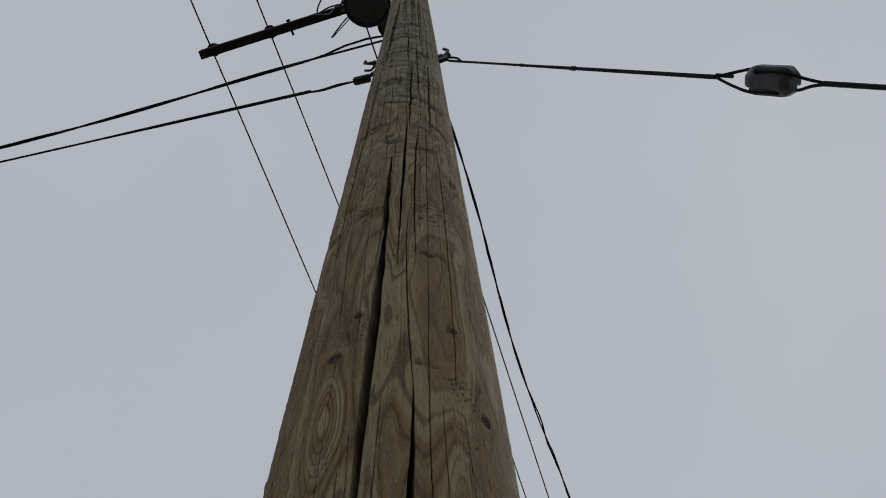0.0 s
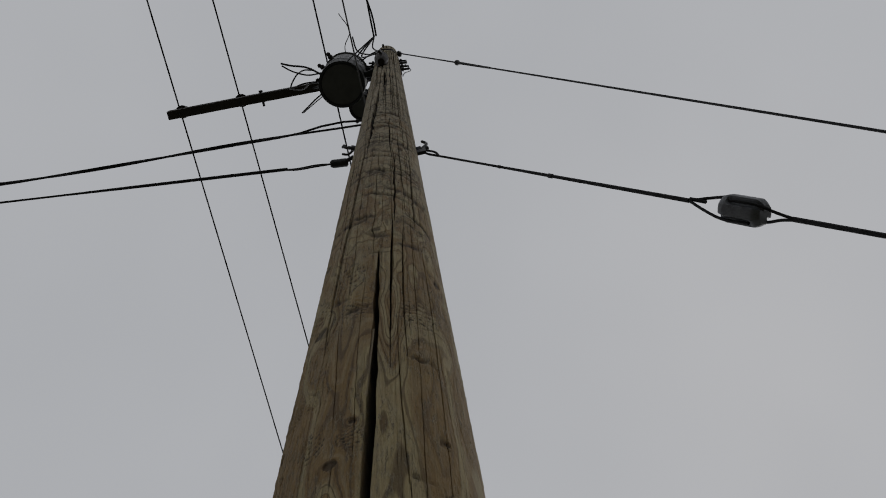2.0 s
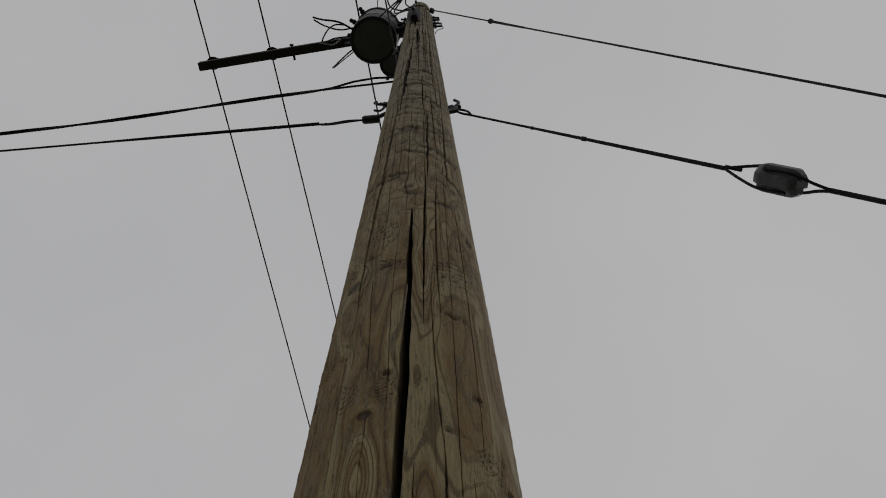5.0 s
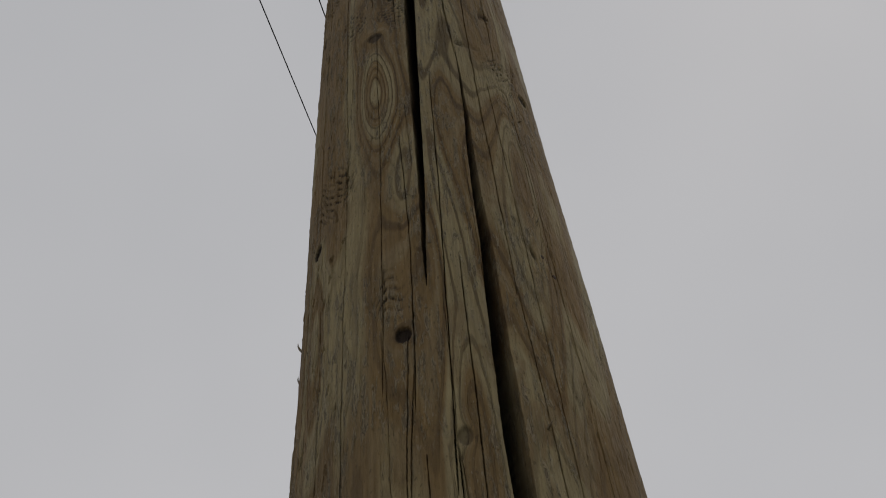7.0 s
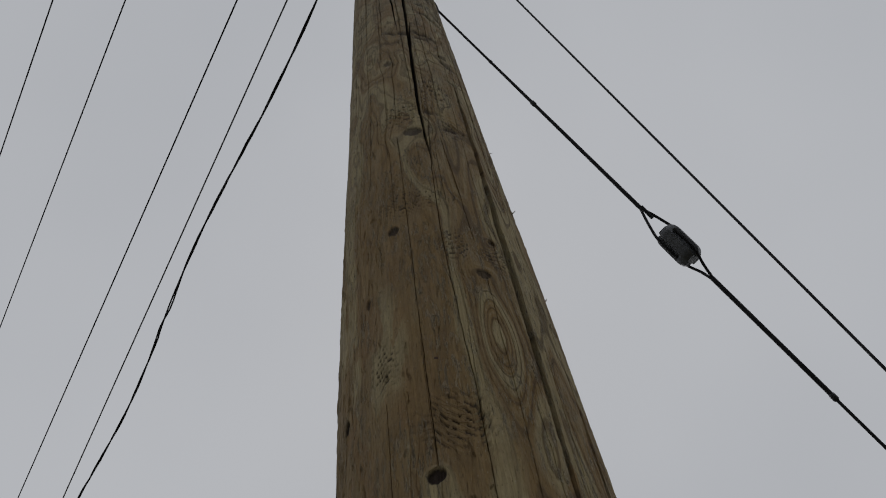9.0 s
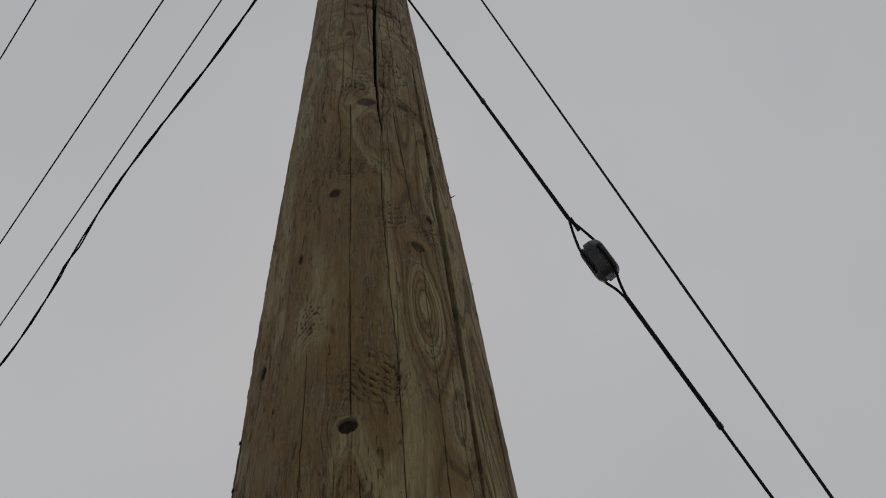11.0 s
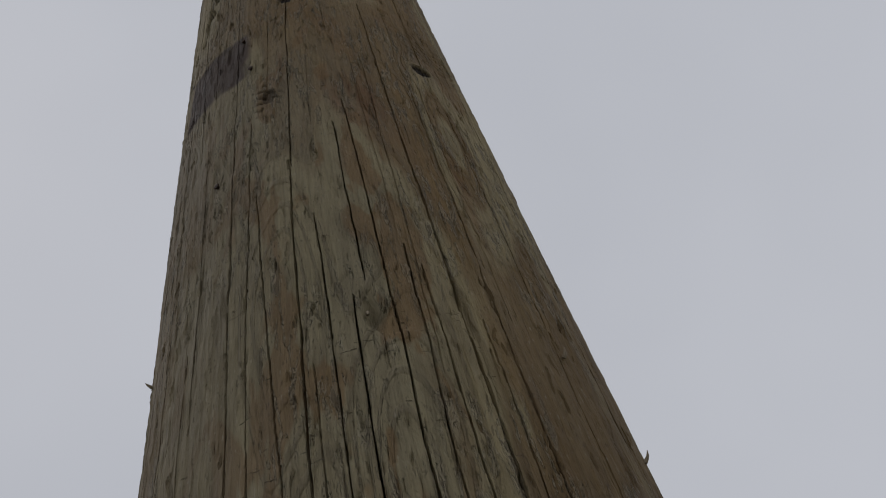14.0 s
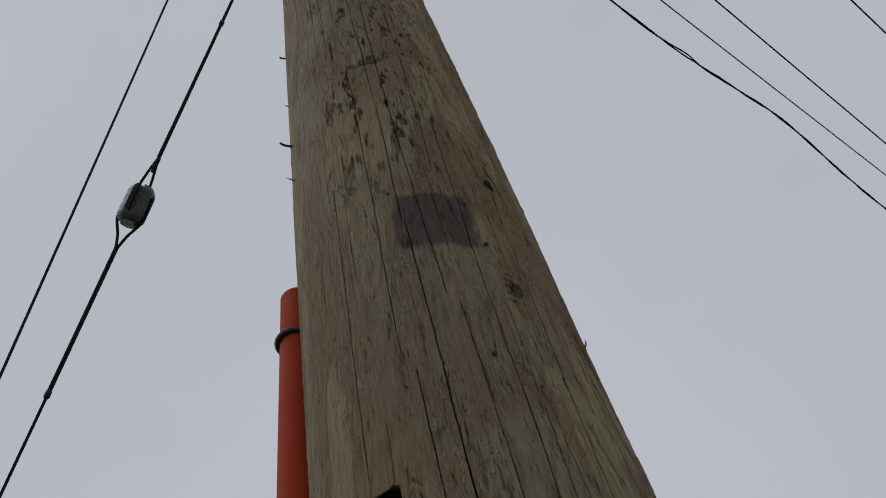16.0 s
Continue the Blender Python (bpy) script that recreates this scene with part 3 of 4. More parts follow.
# drying checks: the named ones and the many fine ones between them
cut = np.zeros_like(hgt)
hollow_shade = np.zeros_like(hgt)
checks = DEEP_SPLITS + HIGH_SPLITS + [(*c[:5], 0.68 * c[5], 5 + 5 * c[5], 0.4) for c in FRONT_CHECKS + WEATHERED_CHECKS + FAR_SIDE_CHECKS]
named = len(checks)
for k in range(48):
    th = -180 + 360 * (k + rng.uniform(0.1, 0.9)) / 48
    z = rng.uniform(-0.4, 0.1)
    while z < 8.3:
        length = rng.uniform(0.08, 0.4) if z < 1.0 else rng.uniform(0.25, 1.3) * (1 + 0.5 * z)
        wide = rng.choice([0.3, 0.35, 0.4, 0.5]) * (1 + 4.5 * max(z - 0.9, 0))
        lean = th + rng.uniform(-2, 2)
        if z > 1.0 or rng.random() < 0.45:
            checks.append((z, z + length, th, (th + lean) / 2, lean, wide, rng.uniform(0.7, 1.6) * (1 + 5 * max(z - 0.9, 0)), 0.5))
        z += length + rng.uniform(0.0, 0.6)
        th += rng.uniform(-3, 3)
for number, (z0, z1, th0, th_mid, th1, wide, deep, peak) in enumerate(checks):
    rows = np.where((levels > z0) & (levels < z1))[0]
    if not len(rows):
        continue
    lo, hi = rows[0], rows[-1] + 1
    s = (hgt[lo:hi] - z0) / (z1 - z0)
    # a split that is widest low down runs out to a sharp head, the others end blunt
    foot_shape, head_shape = (0.6, 1.0 if peak < 0.4 else 0.45) if wide > 3.5 else (0.35, 0.35)
    swell = np.where(s < peak, np.clip(s / peak, 0, 1) ** foot_shape, np.clip((1 - s) / (1 - peak), 0, 1) ** head_shape)
    path = th0 * (1 - s) * (1 - 2 * s) + 4 * th_mid * s * (1 - s) + th1 * s * (2 * s - 1)
    path = path + (0.3 + 0.02 * wide) * (1 + 2.6 * min(max(z0 - 1.2, 0), 1)) * lattice(0 * s + (th0 / 360 + 0.37) % 1, up01[lo:hi], 40, 150, 61)
    path = path + 0.12 * lattice(0 * s + (th0 / 360 + 0.71) % 1, up01[lo:hi], 40, 600, 62)
    half = np.maximum(math.degrees(wide / 2000 / 0.135) * swell, 0.12)
    across = turn((real if number < named else deg)[lo:hi], path)
    d = np.abs(across) / half
    # wide splits are painted dark inside to stand for their shade
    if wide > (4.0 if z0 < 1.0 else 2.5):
        hollow_shade[lo:hi] = np.maximum(hollow_shade[lo:hi], np.clip((1.0 - d) / 0.06, 0, 1))
    if wide > 3.5:
        prof = np.clip((1.0 - d) / 0.10, 0, 1) * (0.35 + 0.65 * np.clip(swell, 0, 1))
        prof = prof * (1 - 0.25 * np.clip(across / half, -1, 1))
    else:
        prof = np.clip((1.2 - d) * 1.6, 0, 1)
    cut[lo:hi] = np.maximum(cut[lo:hi], deep / 1000 * prof * np.clip(swell * 2, 0, 1))
# slivers that have come away: sharp above and on one side, running out below
slivers = np.random.default_rng(77)
shade = np.zeros_like(hgt)
for k in range(900):
    th, z = slivers.uniform(88, 232), slivers.uniform(-0.1, 1.25)
    long, wide, lift = slivers.uniform(0.004, 0.022), slivers.uniform(0.5, 1.6), slivers.uniform(0.4, 1.5) / 1000
    lo, hi = np.searchsorted(levels, [z - 0.002, z + long + 0.002])
    side = slivers.choice([-1, 1])
    u = side * turn(real[lo:hi], th + slivers.uniform(-8, 8) * (hgt[lo:hi] - z)) / wide + 0.9 * lattice(col[lo:hi], up01[lo:hi], 300, 2200, 78)
    v = (hgt[lo:hi] - z) / long + 0.6 * lattice(col[lo:hi], up01[lo:hi], 700, 200, 79)
    inside = (u > 0) & (u < 1) & (v > 0) & (v < 1)
    relief[lo:hi] -= np.where(inside, lift * (1 - u) * np.clip(0.4 + v, 0, 1), 0)
    # a thin line of painted shade beside the lifted edge
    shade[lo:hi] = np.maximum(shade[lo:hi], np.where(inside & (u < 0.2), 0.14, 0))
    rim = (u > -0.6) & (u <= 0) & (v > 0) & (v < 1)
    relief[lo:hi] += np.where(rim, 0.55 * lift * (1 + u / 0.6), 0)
groove_shade = np.maximum(groove_shade, shade)
rad = rad + relief - cut

# a flat gain sawn into the side for the small label
flat = (0.1385 * math.cos(radians(16.5)) - 0.004) / np.maximum(np.cos(np.radians(turn(real, 74))), 0.5)
notch = (np.abs(turn(real, 74)) < 19) & (hgt < 0.302 + 0.0015 * lattice(col, up01, 200, 4, 71)) & (hgt > 0.02)
flat = flat - 0.034 * np.clip((hgt - 0.272) / 0.012, 0, 1) * np.sqrt(np.clip(1 - (turn(real, 74) / 18.5) ** 2, 0, 1))
# the upper notch and its roof get the same painted shade
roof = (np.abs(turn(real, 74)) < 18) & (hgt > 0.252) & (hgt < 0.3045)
hollow_shade = np.where(roof, 1.0, hollow_shade)
rad = np.where(notch, np.minimum(rad, flat), rad)

ang = np.radians(real)
verts = np.stack([rad * np.cos(ang), rad * np.sin(ang), hgt + EYE], -1).reshape(-1, 3)
a = (np.arange(ROWS_UP - 1)[:, None] * COLS + np.arange(COLS)[None]).ravel()
b = (np.arange(ROWS_UP - 1)[:, None] * COLS + (np.arange(COLS)[None] + 1) % COLS).ravel()
quads = np.stack([a, b, b + COLS, a + COLS], -1).astype(np.int32)
me = bpy.data.meshes.new("shaft")
me.vertices.add(len(verts))
me.vertices.foreach_set("co", verts.astype(np.float32).ravel())
me.loops.add(quads.size)
me.loops.foreach_set("vertex_index", quads.ravel())
me.polygons.add(len(quads))
me.polygons.foreach_set("loop_start", np.arange(0, quads.size, 4, dtype=np.int32))
me.polygons.foreach_set("use_smooth", np.ones(len(quads), dtype=bool))
me.update(calc_edges=True)
me.set_sharp_from_angle(angle=radians(48))
for key, values in (("ring", ring), ("knot", knot), ("stain", stain), ("tear", np.clip(tear, 0, 1)), ("weather", weather), ("hollow_shade", hollow_shade), ("tone", tone), ("groove_shade", groove_shade), ("figure", figure), ("algae", algae), ("scuff", scuff)):
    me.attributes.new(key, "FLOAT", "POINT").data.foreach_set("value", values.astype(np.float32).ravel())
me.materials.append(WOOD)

pole = thing("utility_pole", "tall weathered wooden utility pole with deep drying splits and knots", "utility pole")
shaft = new("shaft", me)
shaft.parent = pole
bm = lathe([(radius_at(TOP) - 0.002, TOP - 0.01), (radius_at(TOP) - 0.004, TOP + 0.002), (radius_at(TOP) * 0.6, TOP + 0.008)], None, 48)
part("pole_top", bm, END_GRAIN, pole, "cut end grain of the pole")


def splinter(theta, z, length, lean, thick=0.0008):
    """A sliver of wood that stands off the surface."""
    length *= 0.6
    p = on_pole(theta, z + EYE, -0.001)
    out = Vector((math.cos(radians(theta)), math.sin(radians(theta)), 0))
    tip = p + out * length * math.cos(lean) + Vector((0, 0, length * math.sin(lean)))
    mid = (p + tip) / 2 + out * length * 0.12
    part("splinter", rod(curve([p, mid, tip], 3), [thick * 1.6, thick * 1.5, thick * 1.3, thick, thick * 0.8, thick * 0.5, thick * 0.3], 5), SPLINTER, pole)


for spec in [(-79, 1.14, 0.02, 0.5), (-62, 0.95, 0.02, 0.9), (-88, 0.44, 0.012, 0.6), (-104, 0.47, 0.03, 1.3), (-55, 0.70, 0.012, -0.4), (-75, 0.28, 0.014, 0.2),
             (167, 0.215, 0.013, -0.9), (118, 0.99, 0.012, 0.7), (50, 0.86, 0.022, 0.35), (45, 1.1, 0.014, 0.2), (-178, 0.46, 0.018, 1.2), (172, 0.44, 0.02, 1.25),
             (-128, 0.16, 0.012, 1.0), (-150, 0.2, 0.01, 1.1), (157, 0.33, 0.01, 0.8), (100, 0.28, 0.01, 0.6), (-60, 0.52, 0.01, 0.6), (-56, 1.5, 0.02, 0.6)]:
    splinter(*spec)
# a stiff fibre lying across the big split
part("splinter", rod(curve([on_pole(-106.5, 1.02 + EYE, -0.004), on_pole(-105.0, 1.12 + EYE, -0.002), on_pole(-103.6, 1.25 + EYE, -0.004)], 4), 0.0016, 5), SPLINTER, pole)
for th, z in [(109, 0.655), (143, 0.556), (140, 0.625), (-58, 0.45), (-62, 0.47), (-152, 0.7), (131, 0.40), (-70, 0.62)]:
    bm = lathe([(0.0012, -0.004), (0.0014, 0.001), (0.0024, 0.0008), (0.0024, 0.0014), (0.0012, 0.0017)], facing(th, z + EYE, -0.0004), 8)
    part("nail", bm, RUST, pole, "rusty nail head")

for th, z, tip in [(48, 0.96, 0.016), (37, 1.33, 0.010)]:
    p = on_pole(th, z + EYE, -0.006)
    o = Vector((math.cos(radians(th)), math.sin(radians(th)), 0))
    bent = [p, p + o * (0.006 + tip * 0.55), p + o * (0.006 + tip * 0.9) + Vector((0, 0, 0.003)), p + o * (0.006 + tip) + Vector((0, 0, 0.005))]
    part("nail", rod(curve(bent, 4), 0.0016, 6), RUST, pole, "bent rusty nail")

# ---- orange conduit with its strap ----
conduit = thing("conduit", "orange-red plastic conduit strapped upright to the wooden pole", "conduit", (0.2, 0.09, 0))
PIPE = 0.0202
foot, head = Vector((0.1420 + 0.0262 * 1.6, 0.0765 + 0.0189 * 1.6, 0)), Vector((0.1420 - 0.0262 * 0.68, 0.0765 - 0.0189 * 0.68, EYE + 0.684))
bm = tube(bmesh.new(), [foot.lerp(head, k / 10) for k in range(11)], PIPE, 28, False)
part("pipe", bm, ORANGE, conduit)
m = aim(head, head - foot)
part("rim", lathe([(PIPE - 0.003, -0.03), (PIPE - 0.003, 0.0), (PIPE + 0.0002, 0.0008), (PIPE + 0.0002, -0.006)], m, 28), ORANGE, conduit)
c = foot.lerp(head, 0.968)
loop = [c + Vector((math.cos(k * math.pi / 16), math.sin(k * math.pi / 16), 0.12 * math.cos(k * math.pi / 16 - 0.4))) * (PIPE + 0.002) for k in range(33)]
part("strap", rod(loop, 0.0035, 8), RUBBER, conduit, "black strap round the conduit")

# ---- label in the notch and the sign below it ----
label_th, label_z = 77.0, 0.274
lm_ = Matrix.Translation(Vector((math.cos(radians(74)), math.sin(radians(74)), 0)) * (0.1385 * math.cos(radians(16.5)) - 0.0022)) @ facing(74, label_z + EYE, -radius_at(label_z + EYE))
tag = thing("pole_tag", "curled white number tag nailed in the notch of the pole", "tag", on_pole(74, EYE + label_z))
bm = bmesh.new()
grid = [[bm.verts.new((x, y, 0.0016 * math.cos(9 * x * 20) * (0.5 + y * 20) + 0.0006)) for x in np.linspace(-0.022, 0.022, 13)] for y in (-0.013, 0.0, 0.013)]
for r0, r1 in zip(grid, grid[1:]):
    for k in range(12):
        bm.faces.new((r0[k], r0[k + 1], r1[k + 1], r1[k]))
bmesh.ops.solidify(bm, geom=bm.faces[:], thickness=0.0007)
bm.transform(lm_)
part("plate", bm, WHITE, tag)
for k in range(6):
    bm = block((0.0042, 0.0058, 0.0005), lm_ @ Matrix.Translation((-0.0165 + 0.0058 * k, 0.0062, 0.0030)), 0.0001)
    part("print_bar", bm, INK, tag)


def words(text, size, m, material, parent):
    f = bpy.data.curves.new("text", "FONT")
    f.body, f.size, f.align_x, f.align_y, f.extrude = text, size, "CENTER", "CENTER", 0.0002
    tmp = bpy.data.objects.new("text", f)
    scene.collection.objects.link(tmp)
    bpy.context.view_layer.update()
    me = bpy.data.meshes.new_from_object(tmp.evaluated_get(bpy.context.evaluated_depsgraph_get()))
    bpy.data.objects.remove(tmp)
    me.materials.clear()
    me.materials.append(material)
    me.transform(m)
    ob = new("number", me)
    ob.parent = parent
    ob.matrix_parent_inverse = parent.matrix_world.inverted()
    return ob


words("04411", 0.0125, lm_ @ Matrix.Translation((0.0, -0.0055, 0.0034)), INK, tag)
part("nail", lathe([(0.001, -0.003), (0.0022, 0.0), (0.0022, 0.001), (0.001, 0.0014)], lm_ @ Matrix.Translation((-0.019, -0.009, 0.003)), 8), RUST, tag)

sign = thing("pole_sign", "small white warning plate with a red emblem on the pole", "sign", on_pole(66, EYE + 0.18))
sm = facing(68, EYE + 0.175, 0.002)
part("plate", block((0.066, 0.120, 0.0015), sm, 0.0005), WHITE, sign)
for x, y, w, h in ((0, 0.054, 0.064, 0.0025), (0, -0.054, 0.064, 0.0025), (-0.031, 0, 0.0025, 0.108), (0.031, 0, 0.0025, 0.108)):
    part("border", block((w, h, 0.0006), sm @ Matrix.Translation((x, y, 0.0010))), INK, sign)
part("emblem", lathe([(0.022, 0.0), (0.022, 0.0006), (0.020, 0.0008)], sm @ Matrix.Translation((0.008, 0.012, 0.0008)), 24), RED, sign)
part("emblem_bar", block((0.05, 0.004, 0.0008), sm @ Matrix.Translation((0.004, 0.03, 0.0014)) @ pose(0, 0, 0, 0, 0, 35)), INK, sign)
part("emblem_bar", block((0.05, 0.004, 0.0008), sm @ Matrix.Translation((0.012, -0.012, 0.0014)) @ pose(0, 0, 0, 0, 0, -25)), INK, sign)
eye = thing("screw_eye", "black iron screw eye beside the plate on the pole", "screw eye", on_pole(57, EYE + 0.215))
e0 = on_pole(57, EYE + 0.213)
eo = Vector((math.cos(radians(57)), math.sin(radians(57)), 0))
part("shank", rod([e0 - eo * 0.01, e0 + eo * 0.012], 0.0022), STEEL, eye)
es = Vector((0, 0, 1)).cross(eo)
part("ring", rod([e0 + eo * 0.021 + (eo * math.cos(k * math.pi / 12) + es * math.sin(k * math.pi / 12)) * 0.0085 for k in range(25)], 0.0024), RUBBER, eye)


# ---- wires ----
def sagging(a, b, sag, steps=40):
    a, b = Vector(a), Vector(b)
    return [a.lerp(b, k / steps) - Vector((0, 0, sag * 4 * (k / steps) * (1 - k / steps))) for k in range(steps + 1)]


def line_wire(at, way, radius, material, label, y0=-34.0, y1=34.0):
    at, way = Vector(at), Vector((way[0], 1.0, way[2]))
    w = thing("line_wire", label, "wire", at, "overhead wires")
    pts = [at + way * (y0 + (y1 - y0) * k / 60) for k in range(61)]
    part("conductor", rod(pts, radius, 6), material, w)
    return w


WIRES_UP = EYE + 8.61
line_wire((-2.02, 0.872, WIRES_UP + 0.2), (0.305, 1, 0.26), 0.0085, STRAND, "dark bare line wire over the outer insulator of the crossarm")
line_wire((-1.43, 0.66, WIRES_UP + 0.2), (0.312, 1, 0.32), 0.0085, STRAND, "dark bare line wire over the inner insulator of the crossarm")
line_wire((-0.634, 0.0, WIRES_UP), (0.355, 1, 0.117), 0.0085, STRAND, "dark bare line wire passing behind the transformer")
line_wire((-0.238, 0.0, EYE + 6.91), (0.371, 1, -0.039), 0.0065, ALUMINIUM, "thin dull aluminium wire beside the pole")


def wavy_cable(a, b, waves, sway, radius, material, label, strands=2, seed=1, name="service_cable", slack=0.0):
    """Strands that wind loosely round one another from a to b."""
    a, b = Vector(a), Vector(b)
    t = (b - a).normalized()
    s = t.cross(Vector((0, 0, 1))).normalized()
    u = s.cross(t)
    r = np.random.default_rng(seed)
    cable = thing(name, label, "cable", a, "overhead wires")
    n = int(waves * 12)
    drift = np.cumsum(r.normal(0, 0.06, n + 1))
    for q in range(strands):
        pts = []
        for k in range(n + 1):
            f = k / n
            ph = 2 * math.pi * waves * f + drift[k] + q * 2 * math.pi / strands
            amp = radius * 0.7 + (slack if q else 0) * max(0, math.sin(f * 53 + 1.2)) ** 14
            sw = sway * math.sin(waves * 1.7 * f + drift[k]) * min(1, 12 * f)
            pts.append(a.lerp(b, f) + s * (math.cos(ph) * amp + sw) + u * (math.sin(ph) * amp + 0.5 * sw))
        part("strand", rod(pts, radius, 6), material, cable)
    return cable


L5 = Vector((-0.034, 0, EYE + 6.71))
L5_WAY = Vector((0.365, 1, -0.031))
wavy_cable(L5 + L5_WAY * 0.15, L5 + L5_WAY * 30, 30, 0.04, 0.0072, CABLE, "black twisted service cable tied to the pole", 2, 4, slack=0.018)
wavy_cable(L5 - L5_WAY * 0.28, L5 - L5_WAY * 30, 30, 0.04, 0.0072, CABLE, "black twisted service cable ending near the pole top", 2, 5, slack=0.018)
E1_A = Vector((-0.10, 0.023, EYE + 4.30))
wavy_cable(E1_A, E1_A + Vector((-1, 0.316, 0.0)) * 28, 22, 0.035, 0.0055, CABLE, "black twisted drop cable leaving the pole", 2, 8, slack=0.03)

drop = thing("drop_wire", "black drop wire dead-ended on the pole with a wire grip", "wire", (-0.16, 0.03, EYE + 3.31), "overhead wires")
e2 = Vector((-0.145, 0.031, EYE + 3.30))
w2 = Vector((-1, 0.272, 0.0)).normalized()
part("wire", rod([e2 + w2 * d for d in (0.26, 0.9, 4, 12, 28)], 0.004, 6), CABLE, drop)
part("grip", rod([e2 + w2 * d for d in (0.24, 0.5, 0.85, 1.1)], [0.0065, 0.0065, 0.006, 0.0042], 8), CABLE, drop)
part("clamp", lathe([(0.010, 0.0), (0.017, 0.006), (0.017, 0.062), (0.011, 0.07)], aim(e2, w2), 12), STEEL, drop)
for s in (1, -1):
    part("bail", rod(curve([e2 + w2 * 0.06, e2 + w2 * 0.13 + Vector((0, 0, s * 0.016)), e2 + w2 * 0.2 + Vector((0.0, 0.005, s * 0.012)), e2 + w2 * 0.27], 5), 0.003, 6), STRAND, drop)
hook = thing("pole_bracket", "small dark steel bracket bolted to the pole", "bracket", (-0.13, 0.01, EYE + 3.4))
part("stem", rod([on_pole(176, EYE + 3.31), e2 + w2 * 0.02], 0.008), STEEL, hook)
part("arm", rod(curve([on_pole(-178, EYE + 3.42), Vector((-0.165, 0.0, EYE + 3.43)), Vector((-0.172, -0.005, EYE + 3.445)), Vector((-0.178, 0.005, EYE + 3.46))], 5), 0.006), STEEL, hook)
part("arm", rod(curve([on_pole(-178, EYE + 3.44), Vector((-0.15, 0.03, EYE + 3.46)), Vector((-0.175, 0.03, EYE + 3.44))], 5), 0.005), STEEL, hook)
part("bolt", lathe([(0.012, 0), (0.012, 0.02), (0.007, 0.022), (0.007, 0.035)], aim(on_pole(-178, EYE + 3.42, -0.004), (-1, 0, 0)), 6), STEEL, hook)

# ---- lower guy with its strain insulator ----
guy = thing("guy_wire", "dark steel guy wire from the pole to the ground", "guy wire", (0.14, -0.06, EYE + 3.4))
G0, G1, G2 = Vector((0.200, -0.062, EYE + 3.214)), Vector((0.904, -0.245, EYE + 2.066)), Vector((1.203, -0.322, EYE + 1.579))
gw = (G1 - G0).normalized()
gl = (G2 - G1).normalized()
gs = gw.cross(Vector((0, 0, 1))).normalized()
gn = gs.cross(gw)
HALF = 0.061
anchor_pt = G2 + gl * ((G2.z - 0.0) / -gl.z)
cross = (gn * 0.8 + gs * 0.6).normalized()
low_cross = (gs * 0.8 - gn * 0.6).normalized()
up_split = G1 - gw * (HALF + 0.115)
part("strand", rod([G0, G0.lerp(up_split, 0.25), G0.lerp(up_split, 0.5), up_split], [0.0042, 0.0042, 0.0055, 0.0065], 8), STRAND, guy)
part("collar", lathe([(0.0042, 0), (0.0062, 0.004), (0.0062, 0.014), (0.0042, 0.018)], aim(G0.lerp(up_split, 0.30), gw), 10), STEEL, guy)
part("collar", lathe([(0.005, 0), (0.008, 0.004), (0.008, 0.02), (0.005, 0.024)], aim(G0.lerp(up_split, 0.52), gw), 10), STEEL, guy)
for s in (1, -1):
    part("loop", rod(curve([up_split, G1 - gw * (HALF + 0.045) + cross * s * 0.024, G1 - gw * HALF * 0.7 + cross * s * 0.039, G1 + gw * HALF * 0.55 + cross * s * 0.037], 6), 0.0042), STRAND, guy)
    part("loop", rod(curve([G1 + gl * (HALF + 0.088), G1 + gl * (HALF + 0.038) + low_cross * s * 0.014, G1 + gl * HALF * 0.7 + low_cross * s * 0.037, G1 - gl * HALF * 0.5 + low_cross * s * 0.036], 6), 0.0042), STRAND, guy)
part("loop_tail", rod([up_split + cross * 0.006, up_split + gw * 0.05 + cross * 0.004 + gn * 0.004], 0.0055), STRAND, guy)
part("strand", rod([G1 + gl * (HALF + 0.075), G1.lerp(G2, 0.7), G2, G2 + gl * 0.01], [0.0068, 0.0064, 0.0064, 0.0045], 8), STRAND, guy)
part("collar", lathe([(0.005, 0), (0.008, 0.004), (0.008, 0.02), (0.005, 0.024)], aim(G2 - gl * 0.012, gl), 10), STEEL, guy)
part("strand", rod([G2, anchor_pt], 0.0042, 8), STRAND, guy)
# pole-side eye of the guy
part("eye_plate", block((0.05, 0.014, 0.09), Matrix.Translation(on_pole(-22, EYE + 3.31, 0.012)) @ pose(0, 0, 0, 0, 0, -22), 0.003), STEEL, guy)
part("bolt", lathe([(0.016, 0), (0.016, 0.02), (0.009, 0.022), (0.009, 0.05)], aim(on_pole(-22, EYE + 3.33, 0.0), (math.cos(radians(-22)), math.sin(radians(-22)), 0.25)), 6), STEEL, guy)
part("hook", rod(curve([on_pole(-22, EYE + 3.35, 0.02), on_pole(-24, EYE + 3.40, 0.045), on_pole(-26, EYE + 3.45, 0.03)], 5), 0.006), STEEL, guy)
ga = on_pole(-22, EYE + 3.31, 0.03)
for s in (1, -1):
    part("loop", rod(curve([ga, ga.lerp(G0, 0.45) + gn * s * 0.018, G0], 6), 0.0045), STRAND, guy)


